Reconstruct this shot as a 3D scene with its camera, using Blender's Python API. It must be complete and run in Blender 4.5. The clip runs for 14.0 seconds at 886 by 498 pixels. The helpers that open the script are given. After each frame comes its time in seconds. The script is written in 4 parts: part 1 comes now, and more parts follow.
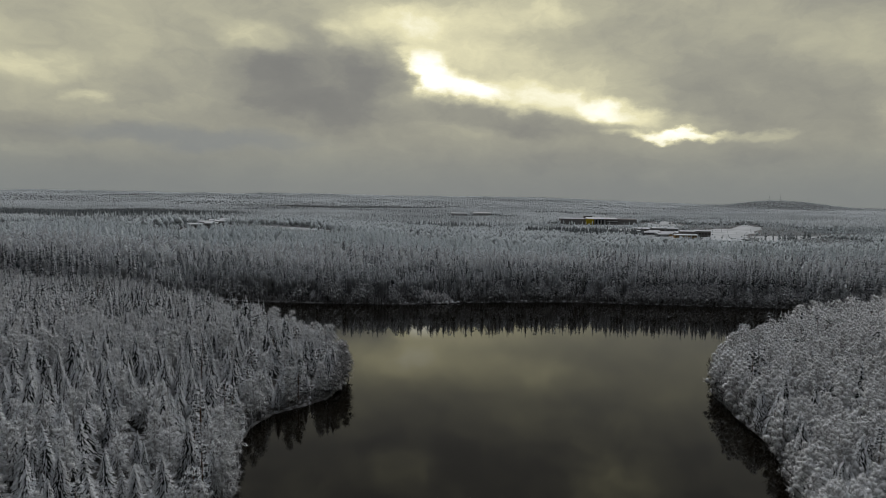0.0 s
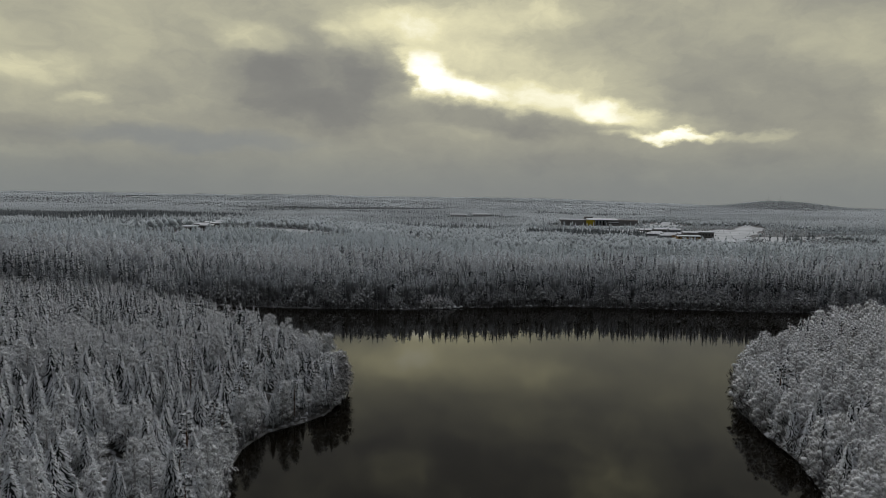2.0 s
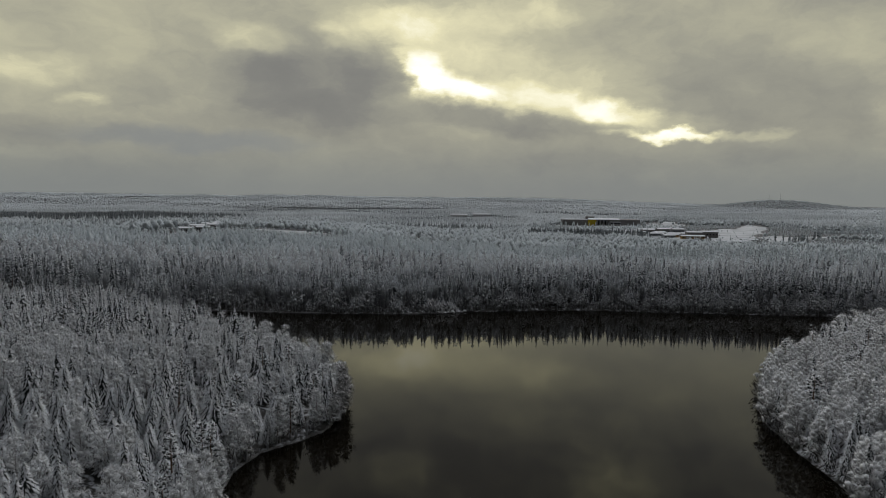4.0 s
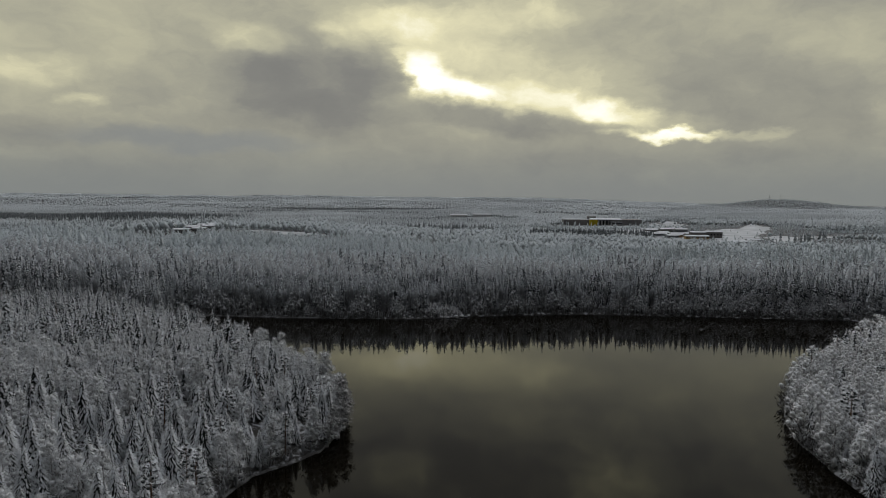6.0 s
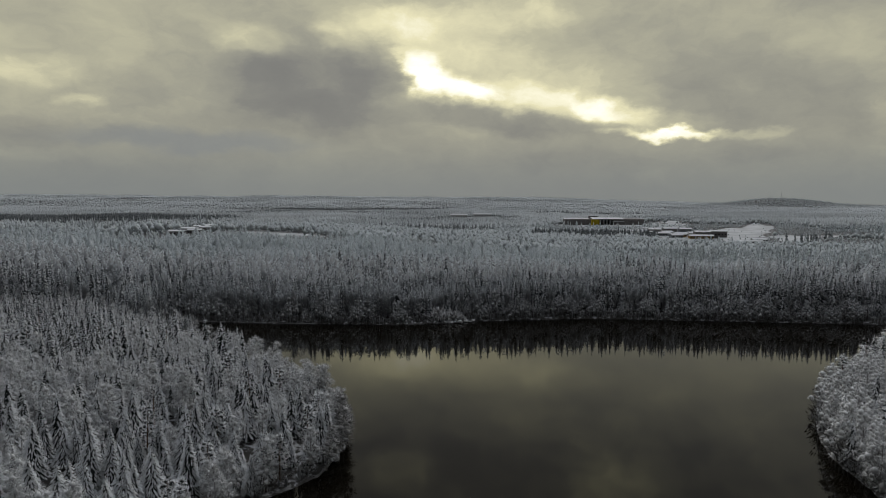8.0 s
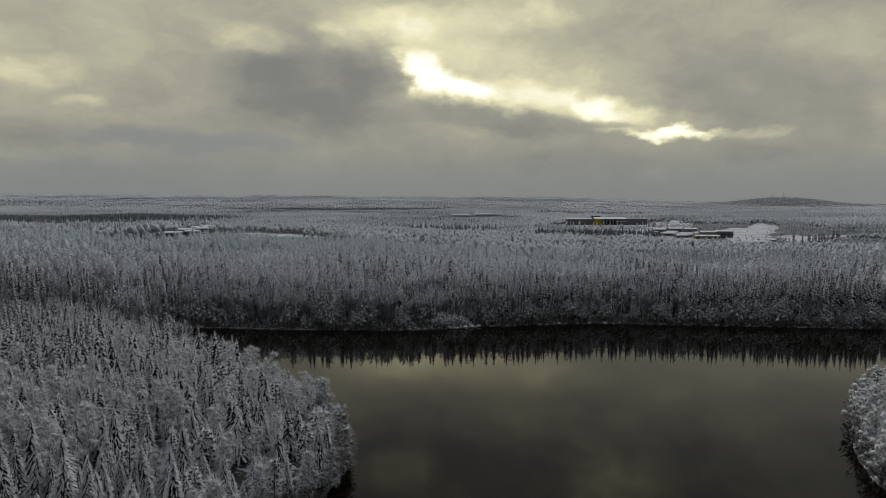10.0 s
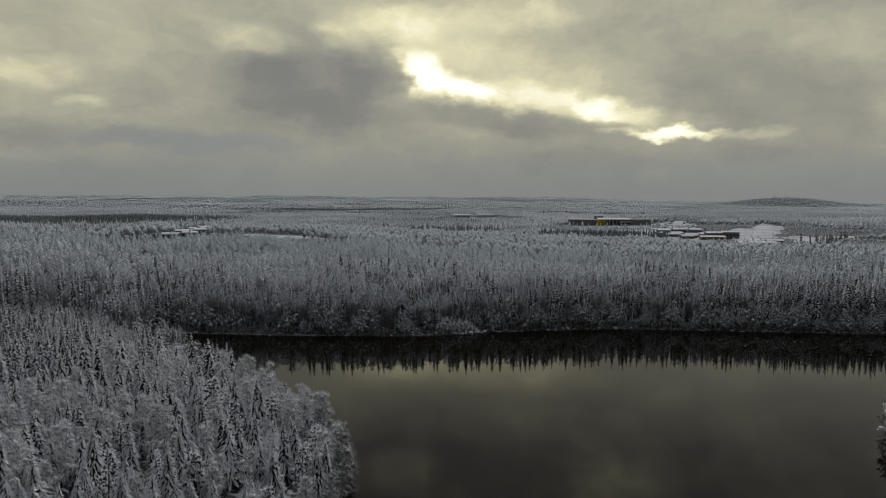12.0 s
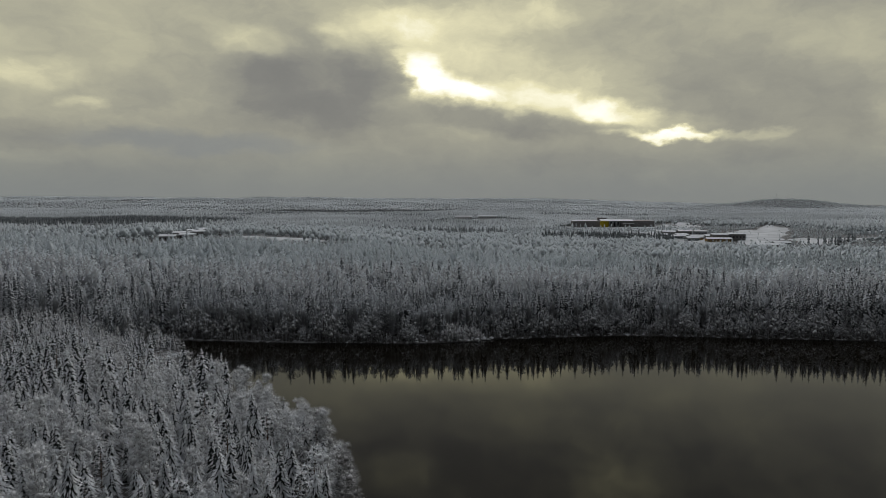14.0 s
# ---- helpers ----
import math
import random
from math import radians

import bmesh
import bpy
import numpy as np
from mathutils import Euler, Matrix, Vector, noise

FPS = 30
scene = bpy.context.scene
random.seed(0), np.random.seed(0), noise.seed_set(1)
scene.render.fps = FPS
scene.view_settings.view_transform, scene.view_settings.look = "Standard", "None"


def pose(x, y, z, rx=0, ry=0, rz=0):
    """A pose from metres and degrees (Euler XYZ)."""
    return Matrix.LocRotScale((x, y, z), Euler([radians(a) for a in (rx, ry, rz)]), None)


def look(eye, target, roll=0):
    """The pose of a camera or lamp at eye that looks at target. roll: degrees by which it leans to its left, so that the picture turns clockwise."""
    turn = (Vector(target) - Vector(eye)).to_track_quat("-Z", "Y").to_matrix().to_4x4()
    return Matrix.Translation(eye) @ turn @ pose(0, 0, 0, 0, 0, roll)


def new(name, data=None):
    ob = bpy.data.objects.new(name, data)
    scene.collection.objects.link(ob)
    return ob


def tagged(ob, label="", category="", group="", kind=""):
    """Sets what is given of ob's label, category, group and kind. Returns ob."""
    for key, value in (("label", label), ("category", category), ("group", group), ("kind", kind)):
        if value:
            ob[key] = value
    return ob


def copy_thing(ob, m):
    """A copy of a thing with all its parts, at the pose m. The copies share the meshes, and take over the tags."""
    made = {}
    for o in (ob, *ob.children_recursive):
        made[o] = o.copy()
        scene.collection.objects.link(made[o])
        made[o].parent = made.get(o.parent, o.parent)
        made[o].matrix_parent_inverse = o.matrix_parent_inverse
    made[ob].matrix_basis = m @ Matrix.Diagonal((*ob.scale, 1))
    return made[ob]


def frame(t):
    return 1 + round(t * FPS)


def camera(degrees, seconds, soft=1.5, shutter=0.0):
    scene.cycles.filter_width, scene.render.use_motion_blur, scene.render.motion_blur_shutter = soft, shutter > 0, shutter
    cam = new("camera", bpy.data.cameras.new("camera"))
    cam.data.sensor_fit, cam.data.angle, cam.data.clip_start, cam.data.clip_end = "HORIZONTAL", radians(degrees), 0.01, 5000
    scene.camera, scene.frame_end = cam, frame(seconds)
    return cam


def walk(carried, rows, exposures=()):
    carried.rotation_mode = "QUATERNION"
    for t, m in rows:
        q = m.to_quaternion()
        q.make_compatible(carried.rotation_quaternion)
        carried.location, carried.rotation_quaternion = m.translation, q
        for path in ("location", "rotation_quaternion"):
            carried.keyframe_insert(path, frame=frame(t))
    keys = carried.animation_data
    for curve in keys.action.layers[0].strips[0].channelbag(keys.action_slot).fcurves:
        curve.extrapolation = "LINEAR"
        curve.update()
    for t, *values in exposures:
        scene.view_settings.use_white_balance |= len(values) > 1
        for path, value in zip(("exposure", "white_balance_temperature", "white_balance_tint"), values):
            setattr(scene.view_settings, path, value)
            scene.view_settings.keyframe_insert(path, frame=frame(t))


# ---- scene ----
cam = camera(69.7, 14.0, 0.7)
PATH = [
    (0, (6.803, -4.568, 59.793), (6.782, -2.575, 59.627), 0.8),
    (0.5, (6.255, -1.483, 59.812), (6.235, 0.51, 59.647), 0.8),
    (1, (5.707, 1.579, 59.84), (5.689, 3.572, 59.676), 0.8),
    (1.5, (5.133, 4.605, 59.876), (5.117, 6.598, 59.713), 0.7),
    (2, (4.55, 7.605, 59.916), (4.534, 9.598, 59.753), 0.7),
    (2.5, (3.996, 10.626, 59.948), (3.982, 12.62, 59.785), 0.6),
    (3, (3.505, 13.649, 59.978), (3.49, 15.642, 59.815), 0.6),
    (5.5, (1.211, 28.542, 60.126), (1.199, 30.535, 59.963), 0.4),
    (6, (0.741, 31.605, 60.174), (0.729, 33.598, 60.011), 0.4),
    (6.5, (0.234, 34.726, 60.218), (0.223, 36.719, 60.055), 0.3),
    (7, (-0.252, 37.9, 60.28), (-0.263, 39.893, 60.117), 0.3),
    (7.5, (-0.748, 41.059, 60.354), (-0.758, 43.052, 60.19), 0.2),
    (8, (-1.259, 44.116, 60.421), (-1.269, 46.11, 60.257), 0.2),
    (10.5, (-3.594, 58.689, 60.906), (-3.606, 60.682, 60.741), 0.1),
    (11, (-4.067, 61.503, 60.931), (-4.08, 63.496, 60.767), 0.2),
    (11.5, (-4.523, 64.298, 60.946), (-4.536, 66.291, 60.781), 0.1),
    (12, (-4.951, 67.07, 60.931), (-4.965, 69.063, 60.767), 0.1),
    (12.5, (-5.385, 69.836, 60.916), (-5.4, 71.83, 60.754), 0.1),
    (13, (-5.845, 72.607, 60.914), (-5.861, 74.601, 60.753), 0.1),
    (13.5, (-6.373, 75.396, 60.915), (-6.39, 77.39, 60.756), 0.1),
    (14, (-6.98, 78.154, 60.923), (-6.996, 80.148, 60.763), 0.1),
]
walk(cam, [(t, look(eye, target, roll)) for t, eye, target, roll in PATH])

# ---- light: an overcast winter sky with one gap, low sun behind the cloud ----
SUN_AZ, SUN_EL = 0.06, 0.64          # radians, from +y to the right, and up
scene.view_settings.exposure = 0.0


def sky_world():
    w = bpy.data.worlds.new("winter_sky")
    scene.world = w
    w.use_nodes = True
    nt = w.node_tree
    nt.nodes.clear()
    N, L = nt.nodes.new, nt.links.new

    def feed(sock, v):
        if isinstance(v, bpy.types.NodeSocket):
            L(v, sock)
        else:
            sock.default_value = v

    def maths(op, a, b=0.0, clamp=False):
        n = N("ShaderNodeMath")
        n.operation, n.use_clamp = op, clamp
        feed(n.inputs[0], a), feed(n.inputs[1], b)
        return n.outputs[0]

    def step(v, a, b, lo, hi, kind="SMOOTHSTEP"):
        n = N("ShaderNodeMapRange")
        n.interpolation_type = kind
        feed(n.inputs["Value"], v)
        for key, val in (("From Min", a), ("From Max", b), ("To Min", lo), ("To Max", hi)):
            feed(n.inputs[key], val)
        return n.outputs["Result"]

    def mix(f, a, b):
        n = N("ShaderNodeMix")
        n.data_type = "RGBA"
        feed(n.inputs[0], f), feed(n.inputs[6], a), feed(n.inputs[7], b)
        return n.outputs[2]

    def fbm(vec, scale, detail, rough=0.55):
        n = N("ShaderNodeTexNoise")
        n.inputs["Scale"].default_value, n.inputs["Detail"].default_value = scale, detail
        n.inputs["Roughness"].default_value = rough
        L(vec, n.inputs["Vector"])
        return n.outputs["Fac"], n.outputs["Color"]

    def mapped(vec, loc, rot, scale, kind="TEXTURE"):
        n = N("ShaderNodeMapping")
        n.vector_type = kind
        n.inputs["Location"].default_value, n.inputs["Scale"].default_value = (*loc, 0), (*scale, 1)
        n.inputs["Rotation"].default_value = (0, 0, rot)
        L(vec, n.inputs["Vector"])
        return n.outputs[0]

    tc = N("ShaderNodeTexCoord")
    sep = N("ShaderNodeSeparateXYZ")
    L(tc.outputs["Generated"], sep.inputs[0])
    az = maths("ARCTAN2", sep.outputs[0], sep.outputs[1])
    el = maths("ARCSINE", sep.outputs[2])
    comb = N("ShaderNodeCombineXYZ")
    L(az, comb.inputs[0]), L(el, comb.inputs[1])
    flat = comb.outputs[0]

    # ragged edges: the coordinates are pushed about by noise at two scales
    def pushed(vec, scale, detail, ax, ay):
        _, col = fbm(mapped(vec, (0, 0), 0, (1, 0.55)), scale, detail)
        sub = N("ShaderNodeVectorMath")
        sub.operation = "SUBTRACT"
        L(col, sub.inputs[0])
        sub.inputs[1].default_value = (0.5, 0.5, 0.5)
        mul = N("ShaderNodeVectorMath")
        mul.operation = "MULTIPLY"
        L(sub.outputs[0], mul.inputs[0])
        mul.inputs[1].default_value = (ax, ay, 0)
        add = N("ShaderNodeVectorMath")
        L(vec, add.inputs[0]), L(mul.outputs[0], add.inputs[1])
        return add.outputs[0]

    ragged = pushed(flat, 14.0, 7.0, 0.10, 0.048)

    def puff(cx, cy, rx, ry, turn, amount):
        """A soft cloud or gap: centre and radii in milliradians, turn in degrees, and what it adds to the brightness."""
        g = N("ShaderNodeTexGradient")
        g.gradient_type = "SPHERICAL"
        L(mapped(ragged, (cx / 1000, cy / 1000), radians(turn), (rx / 1000, ry / 1000)), g.inputs[0])
        return step(g.outputs["Fac"], 0.0, 0.6 if amount < -0.25 else 0.75, 0.0, amount)

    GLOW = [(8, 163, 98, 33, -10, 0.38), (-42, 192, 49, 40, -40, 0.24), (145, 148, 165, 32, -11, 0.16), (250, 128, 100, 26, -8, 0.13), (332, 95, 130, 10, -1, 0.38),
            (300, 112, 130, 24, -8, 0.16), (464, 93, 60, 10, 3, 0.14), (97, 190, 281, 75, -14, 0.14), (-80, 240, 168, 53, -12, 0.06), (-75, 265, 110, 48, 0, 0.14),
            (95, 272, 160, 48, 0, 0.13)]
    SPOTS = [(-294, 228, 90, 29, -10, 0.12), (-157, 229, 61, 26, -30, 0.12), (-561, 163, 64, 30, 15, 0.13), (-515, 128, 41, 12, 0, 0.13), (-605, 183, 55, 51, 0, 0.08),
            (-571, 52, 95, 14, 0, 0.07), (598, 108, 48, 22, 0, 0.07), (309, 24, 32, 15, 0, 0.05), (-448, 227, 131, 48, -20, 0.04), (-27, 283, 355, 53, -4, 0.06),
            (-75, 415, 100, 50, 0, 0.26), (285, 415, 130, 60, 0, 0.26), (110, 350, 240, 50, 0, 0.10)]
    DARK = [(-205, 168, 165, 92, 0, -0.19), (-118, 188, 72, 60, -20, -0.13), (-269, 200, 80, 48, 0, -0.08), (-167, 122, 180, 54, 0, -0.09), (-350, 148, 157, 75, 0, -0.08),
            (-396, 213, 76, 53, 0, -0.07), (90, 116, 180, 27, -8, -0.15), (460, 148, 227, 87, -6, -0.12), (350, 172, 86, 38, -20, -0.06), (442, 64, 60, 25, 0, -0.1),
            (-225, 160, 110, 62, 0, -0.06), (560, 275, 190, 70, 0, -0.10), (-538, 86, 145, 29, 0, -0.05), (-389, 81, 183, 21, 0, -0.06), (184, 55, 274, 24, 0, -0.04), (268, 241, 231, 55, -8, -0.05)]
    fine, _ = fbm(mapped(ragged, (0.3, 0.1), 0, (1, 0.6)), 9.0, 8.0, 0.63)
    wide, _ = fbm(mapped(flat, (1.7, 0.4), 0, (1, 0.5)), 3.2, 3.0)
    level = maths("ADD", step(el, 0.0, 0.18, 0.39, 0.58), step(el, 0.25, 0.40, 0.0, -0.24))
    level = maths("ADD", level, maths("MULTIPLY", maths("SUBTRACT", fine, 0.5), step(el, 0.24, 0.4, 0.34, 0.8)))
    level = maths("ADD", level, maths("MULTIPLY", maths("SUBTRACT", wide, 0.5), step(el, 0.3, 0.42, 0.16, 0.75)))
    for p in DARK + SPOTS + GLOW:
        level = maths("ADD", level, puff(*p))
    ramp = N("ShaderNodeValToRGB")
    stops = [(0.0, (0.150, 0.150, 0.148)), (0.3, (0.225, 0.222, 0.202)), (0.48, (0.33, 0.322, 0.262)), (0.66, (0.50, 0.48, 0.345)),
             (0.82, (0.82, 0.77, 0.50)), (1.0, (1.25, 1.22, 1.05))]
    while len(ramp.color_ramp.elements) < len(stops):
        ramp.color_ramp.elements.new(0.5)
    for e, (p, c) in zip(ramp.color_ramp.elements, stops):
        e.position, e.color = p, (*c, 1)
    L(level, ramp.inputs[0])
    # duller and cooler towards the horizon, and cool overhead
    low = step(el, 0.0, 0.10, 0.82, 0.0)
    clouds = mix(low, ramp.outputs[0], (0.205, 0.225, 0.228, 1))
    clouds = mix(puff(-380, 80, 250, 26, 0, 0.6), clouds, (0.225, 0.240, 0.248, 1))
    high = step(el, 0.45, 0.95, 0.0, 1.0)
    clouds = mix(high, clouds, (1.5, 1.54, 1.66, 1))
    nishita = N("ShaderNodeTexSky")
    nishita.sky_type, nishita.sun_disc = "NISHITA", False
    nishita.sun_elevation, nishita.sun_rotation = SUN_EL, SUN_AZ
    clear = N("ShaderNodeBackground")
    L(nishita.outputs[0], clear.inputs[0])
    clear.inputs[1].default_value = 0.06
    cover = N("ShaderNodeBackground")
    L(clouds, cover.inputs[0])
    # the overcast is duller on the side away from the sun
    L(step(sep.outputs[1], -0.25, 0.6, 0.09, 1.0), cover.inputs[1])
    both = N("ShaderNodeMixShader")
    both.inputs[0].default_value = 0.98
    L(clear.outputs[0], both.inputs[1]), L(cover.outputs[0], both.inputs[2])
    L(both.outputs[0], N("ShaderNodeOutputWorld").inputs[0])
    w.cycles.sampling_method = "MANUAL"
    w.cycles.sample_map_resolution = 512


sky_world()
sun = new("sun", bpy.data.lights.new("sun", "SUN"))
sun.data.energy, sun.data.angle, sun.data.color = 0.6, radians(18), (1.0, 0.95, 0.86)
sun.matrix_world = look((math.sin(SUN_AZ) * 900, math.cos(SUN_AZ) * 900, math.tan(SUN_EL) * 900), (0, 0, 0))


# ---- materials ----
class Mat:
    """A node material in the making: small helpers round one node tree."""

    def __init__(self, name, rough=0.8, spec=0.3):
        self.m = bpy.data.materials.new(name)
        self.m.use_nodes = True
        self.nt = self.m.node_tree
        self.b = self.nt.nodes["Principled BSDF"]
        self.b.inputs["Roughness"].default_value = rough
        self.b.inputs["Specular IOR Level"].default_value = spec
        self.tc = self.nt.nodes.new("ShaderNodeTexCoord")
        self.geo = self.nt.nodes.new("ShaderNodeNewGeometry")

    def feed(self, sock, v):
        if isinstance(v, bpy.types.NodeSocket):
            self.nt.links.new(v, sock)
        else:
            sock.default_value = v

    def maths(self, op, a, b=0.0, clamp=False):
        n = self.nt.nodes.new("ShaderNodeMath")
        n.operation, n.use_clamp = op, clamp
        self.feed(n.inputs[0], a), self.feed(n.inputs[1], b)
        return n.outputs[0]

    def step(self, v, a, b, lo=0.0, hi=1.0):
        n = self.nt.nodes.new("ShaderNodeMapRange")
        n.interpolation_type = "SMOOTHSTEP"
        for key, val in (("Value", v), ("From Min", a), ("From Max", b), ("To Min", lo), ("To Max", hi)):
            self.feed(n.inputs[key], val)
        return n.outputs["Result"]

    def noise(self, scale, detail=3.0, rough=0.6, vec=None):
        n = self.nt.nodes.new("ShaderNodeTexNoise")
        n.inputs["Scale"].default_value, n.inputs["Detail"].default_value = scale, detail
        n.inputs["Roughness"].default_value = rough
        self.nt.links.new(vec or self.geo.outputs["Position"], n.inputs["Vector"])
        return n.outputs["Fac"]

    def mix(self, f, a, b):
        n = self.nt.nodes.new("ShaderNodeMix")
        n.data_type = "RGBA"
        self.feed(n.inputs[0], f)
        self.feed(n.inputs[6], (*a, 1) if isinstance(a, tuple) else a)
        self.feed(n.inputs[7], (*b, 1) if isinstance(b, tuple) else b)
        return n.outputs[2]

    def up(self):
        s = self.nt.nodes.new("ShaderNodeSeparateXYZ")
        self.nt.links.new(self.geo.outputs["Normal"], s.inputs[0])
        return s.outputs[2]

    def chance(self):
        """A number for each object."""
        return self.nt.nodes.new("ShaderNodeObjectInfo").outputs["Random"]

    def island(self):
        return self.geo.outputs["Random Per Island"]

    def bump(self, height, strength, dist):
        n = self.nt.nodes.new("ShaderNodeBump")
        n.inputs["Strength"].default_value, n.inputs["Distance"].default_value = strength, dist
        self.feed(n.inputs["Height"], height)
        self.nt.links.new(n.outputs[0], self.b.inputs["Normal"])

    def done(self, col):
        self.feed(self.b.inputs["Base Color"], (*col, 1) if isinstance(col, tuple) else col)
        return self.m


SNOW = (0.76, 0.79, 0.82)


def frosted(name, bare, rime, cover, spread, tree_scale=0.11, top_gain=0.5, grain_gain=1.0, each=0.3, relief=0.7):
    """Foliage or twigs under frost and snow: the tops of things carry most of it."""
    k = Mat(name, 0.75, 0.2)
    top = k.step(k.up(), -0.1, 0.7)
    grain = k.noise(5.0, 4.0, 0.7)
    wood = k.noise(tree_scale, 2.0)
    f = k.maths("ADD", k.maths("MULTIPLY", top, top_gain), k.maths("MULTIPLY", k.maths("SUBTRACT", grain, 0.5), grain_gain))
    f = k.maths("ADD", f, k.maths("MULTIPLY", k.maths("SUBTRACT", wood, 0.5), spread))
    f = k.maths("ADD", f, k.maths("MULTIPLY", k.maths("SUBTRACT", k.island(), 0.5), each))
    f = k.maths("ADD", f, k.maths("MULTIPLY", k.maths("SUBTRACT", k.chance(), 0.5), 0.2))
    f = k.maths("ADD", f, cover, True)
    if relief:
        k.bump(k.noise(4.5, 2.0), relief, 0.22)
    return k.done(k.mix(f, bare, rime))


M_SPRUCE = frosted("frosted_spruce_boughs", (0.05, 0.06, 0.06), (0.78, 0.81, 0.84), -0.01, 0.3, top_gain=0.85, grain_gain=0.9, each=0.2, relief=0)
# Bare inner needles, darkened to paint the shade between the boughs.
M_SHADED_NEEDLES = frosted("shaded_inner_needles", (0.026, 0.033, 0.031), (0.24, 0.26, 0.27), -0.08, 0.3, relief=0)
M_SPRUCE_SHORE = frosted("grey_shore_spruce", (0.07, 0.08, 0.084), (0.68, 0.71, 0.74), 0.08, 0.5, 0.05, 1.0, 0.3, relief=0)
# Far spruce: bare tone lifted and contrast cut, haze put into the colour.
M_SPRUCE_FAR = frosted("hazy_frosted_spruce", (0.22, 0.243, 0.252), (0.58, 0.63, 0.65), 0.27, 0.5, 0.012, 0.6, 0.15, each=0.2, relief=0)
M_PINE = frosted("snowy_pine_needles", (0.05, 0.06, 0.05), SNOW, 0.42, 0.3, top_gain=0.6, relief=0)
M_BIRCH = frosted("frosted_birch_twigs", (0.38, 0.382, 0.387), (0.80, 0.815, 0.83), 0.58, 0.5, grain_gain=0.15, each=0.12, relief=0)
M_LADEN = frosted("snow_laden_twigs", (0.28, 0.276, 0.274), (0.82, 0.83, 0.84), 0.56, 0.6, top_gain=0.5, grain_gain=0.25, each=0.12, relief=0)
# Slightly darker copy of the laden twigs, with the crown's inner shade painted in.
M_LADEN_SHADE = frosted("shade_toned_laden_twigs", (0.25, 0.247, 0.244), (0.78, 0.795, 0.81), 0.50, 0.6, grain_gain=0.4, each=0.12, relief=0)
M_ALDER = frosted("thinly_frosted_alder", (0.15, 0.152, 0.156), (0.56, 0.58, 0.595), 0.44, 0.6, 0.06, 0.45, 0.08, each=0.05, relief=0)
M_BROWN_TWIGS = frosted("brown_birch_twigs", (0.12, 0.112, 0.105), (0.50, 0.505, 0.51), 0.36, 0.4, grain_gain=0.2, each=0.2, relief=0)
# Birch twigs darkened for the crown's inside: shade put into the colour.
M_BIRCH_SHADE = frosted("shade_toned_birch_twigs", (0.25, 0.251, 0.254), (0.74, 0.753, 0.766), 0.45, 0.4, grain_gain=0.2, each=0.1, relief=0)
M_SHORE_BIRCH = frosted("grey_birch_twigs", (0.27, 0.28, 0.29), (0.71, 0.75, 0.775), 0.38, 0.5, 0.05, 0.65, 0.12, each=0.12, relief=0)
M_DARK_STAND = frosted("dark_spruce_stand", (0.055, 0.066, 0.07), (0.29, 0.318, 0.33), 0.02, 0.4, 0.02, relief=0)
# Far birch: the narrow pale range carries painted haze besides the frost.
M_BIRCH_FAR = frosted("hazy_frosted_birch", (0.40, 0.434, 0.444), (0.64, 0.69, 0.712), 0.62, 0.8, 0.012, top_gain=0.3, grain_gain=0.1, each=0.08, relief=0)
# Inside of the shore crowns, its self-shadow painted as a twig colour.
M_TWIG_SHADE = frosted("shade_toned_inner_twigs", (0.19, 0.194, 0.199), (0.50, 0.52, 0.535), 0.18, 0.4, relief=0)
# Inside of far crowns: haze and inner shade both in the colour.
M_FAR_INSIDE = frosted("hazy_shaded_twigs", (0.34, 0.368, 0.378), (0.60, 0.647, 0.668), 0.50, 0.8, 0.012, grain_gain=0.1, each=0.08, relief=0)
# Beyond a kilometre: tones evened further, again haze painted as colour.
M_BIRCH_DIM = frosted("hazy_far_birch", (0.38, 0.412, 0.424), (0.58, 0.622, 0.64), 0.58, 0.9, 0.006, top_gain=0.3, grain_gain=0.1, each=0.06, relief=0)
M_SPRUCE_DIM = frosted("hazy_far_spruce", (0.24, 0.263, 0.272), (0.52, 0.56, 0.577), 0.34, 0.6, 0.006, 0.5, 0.1, each=0.1, relief=0)
M_GREY_STAND = frosted("grey_spruce_stand", (0.085, 0.098, 0.102), (0.40, 0.43, 0.445), 0.10, 0.4, 0.02, relief=0)
M_BUSH = frosted("frosted_shore_bush", (0.06, 0.056, 0.052), (0.34, 0.345, 0.35), 0.0, 0.5, top_gain=0.7, relief=0)


def bark(name, dark, light, scale):
    k = Mat(name, 0.9, 0.15)
    return k.done(k.mix(k.step(k.noise(scale, 4.0), 0.35, 0.65), dark, light))


M_BARK = bark("grey_brown_bark", (0.055, 0.045, 0.038), (0.16, 0.145, 0.13), 3.0)
M_BIRCH_BARK = bark("birch_bark", (0.15, 0.142, 0.138), (0.50, 0.495, 0.49), 2.2)
M_PINE_BARK = bark("pine_bark", (0.07, 0.045, 0.03), (0.20, 0.13, 0.09), 2.5)
M_LOG = bark("snowy_log", (0.10, 0.085, 0.07), (0.7, 0.71, 0.73), 1.2)


def ground_material():
    k = Mat("forest_floor", 0.9, 0.15)
    patch = k.step(k.noise(0.5, 5.0, 0.65), 0.5, 0.64)
    floor = k.mix(k.noise(2.5, 3.0), (0.036, 0.035, 0.033), (0.085, 0.083, 0.078))
    k.bump(k.noise(0.8, 5.0), 0.5, 0.3)
    return k.done(k.mix(patch, floor, (0.55, 0.57, 0.60)))


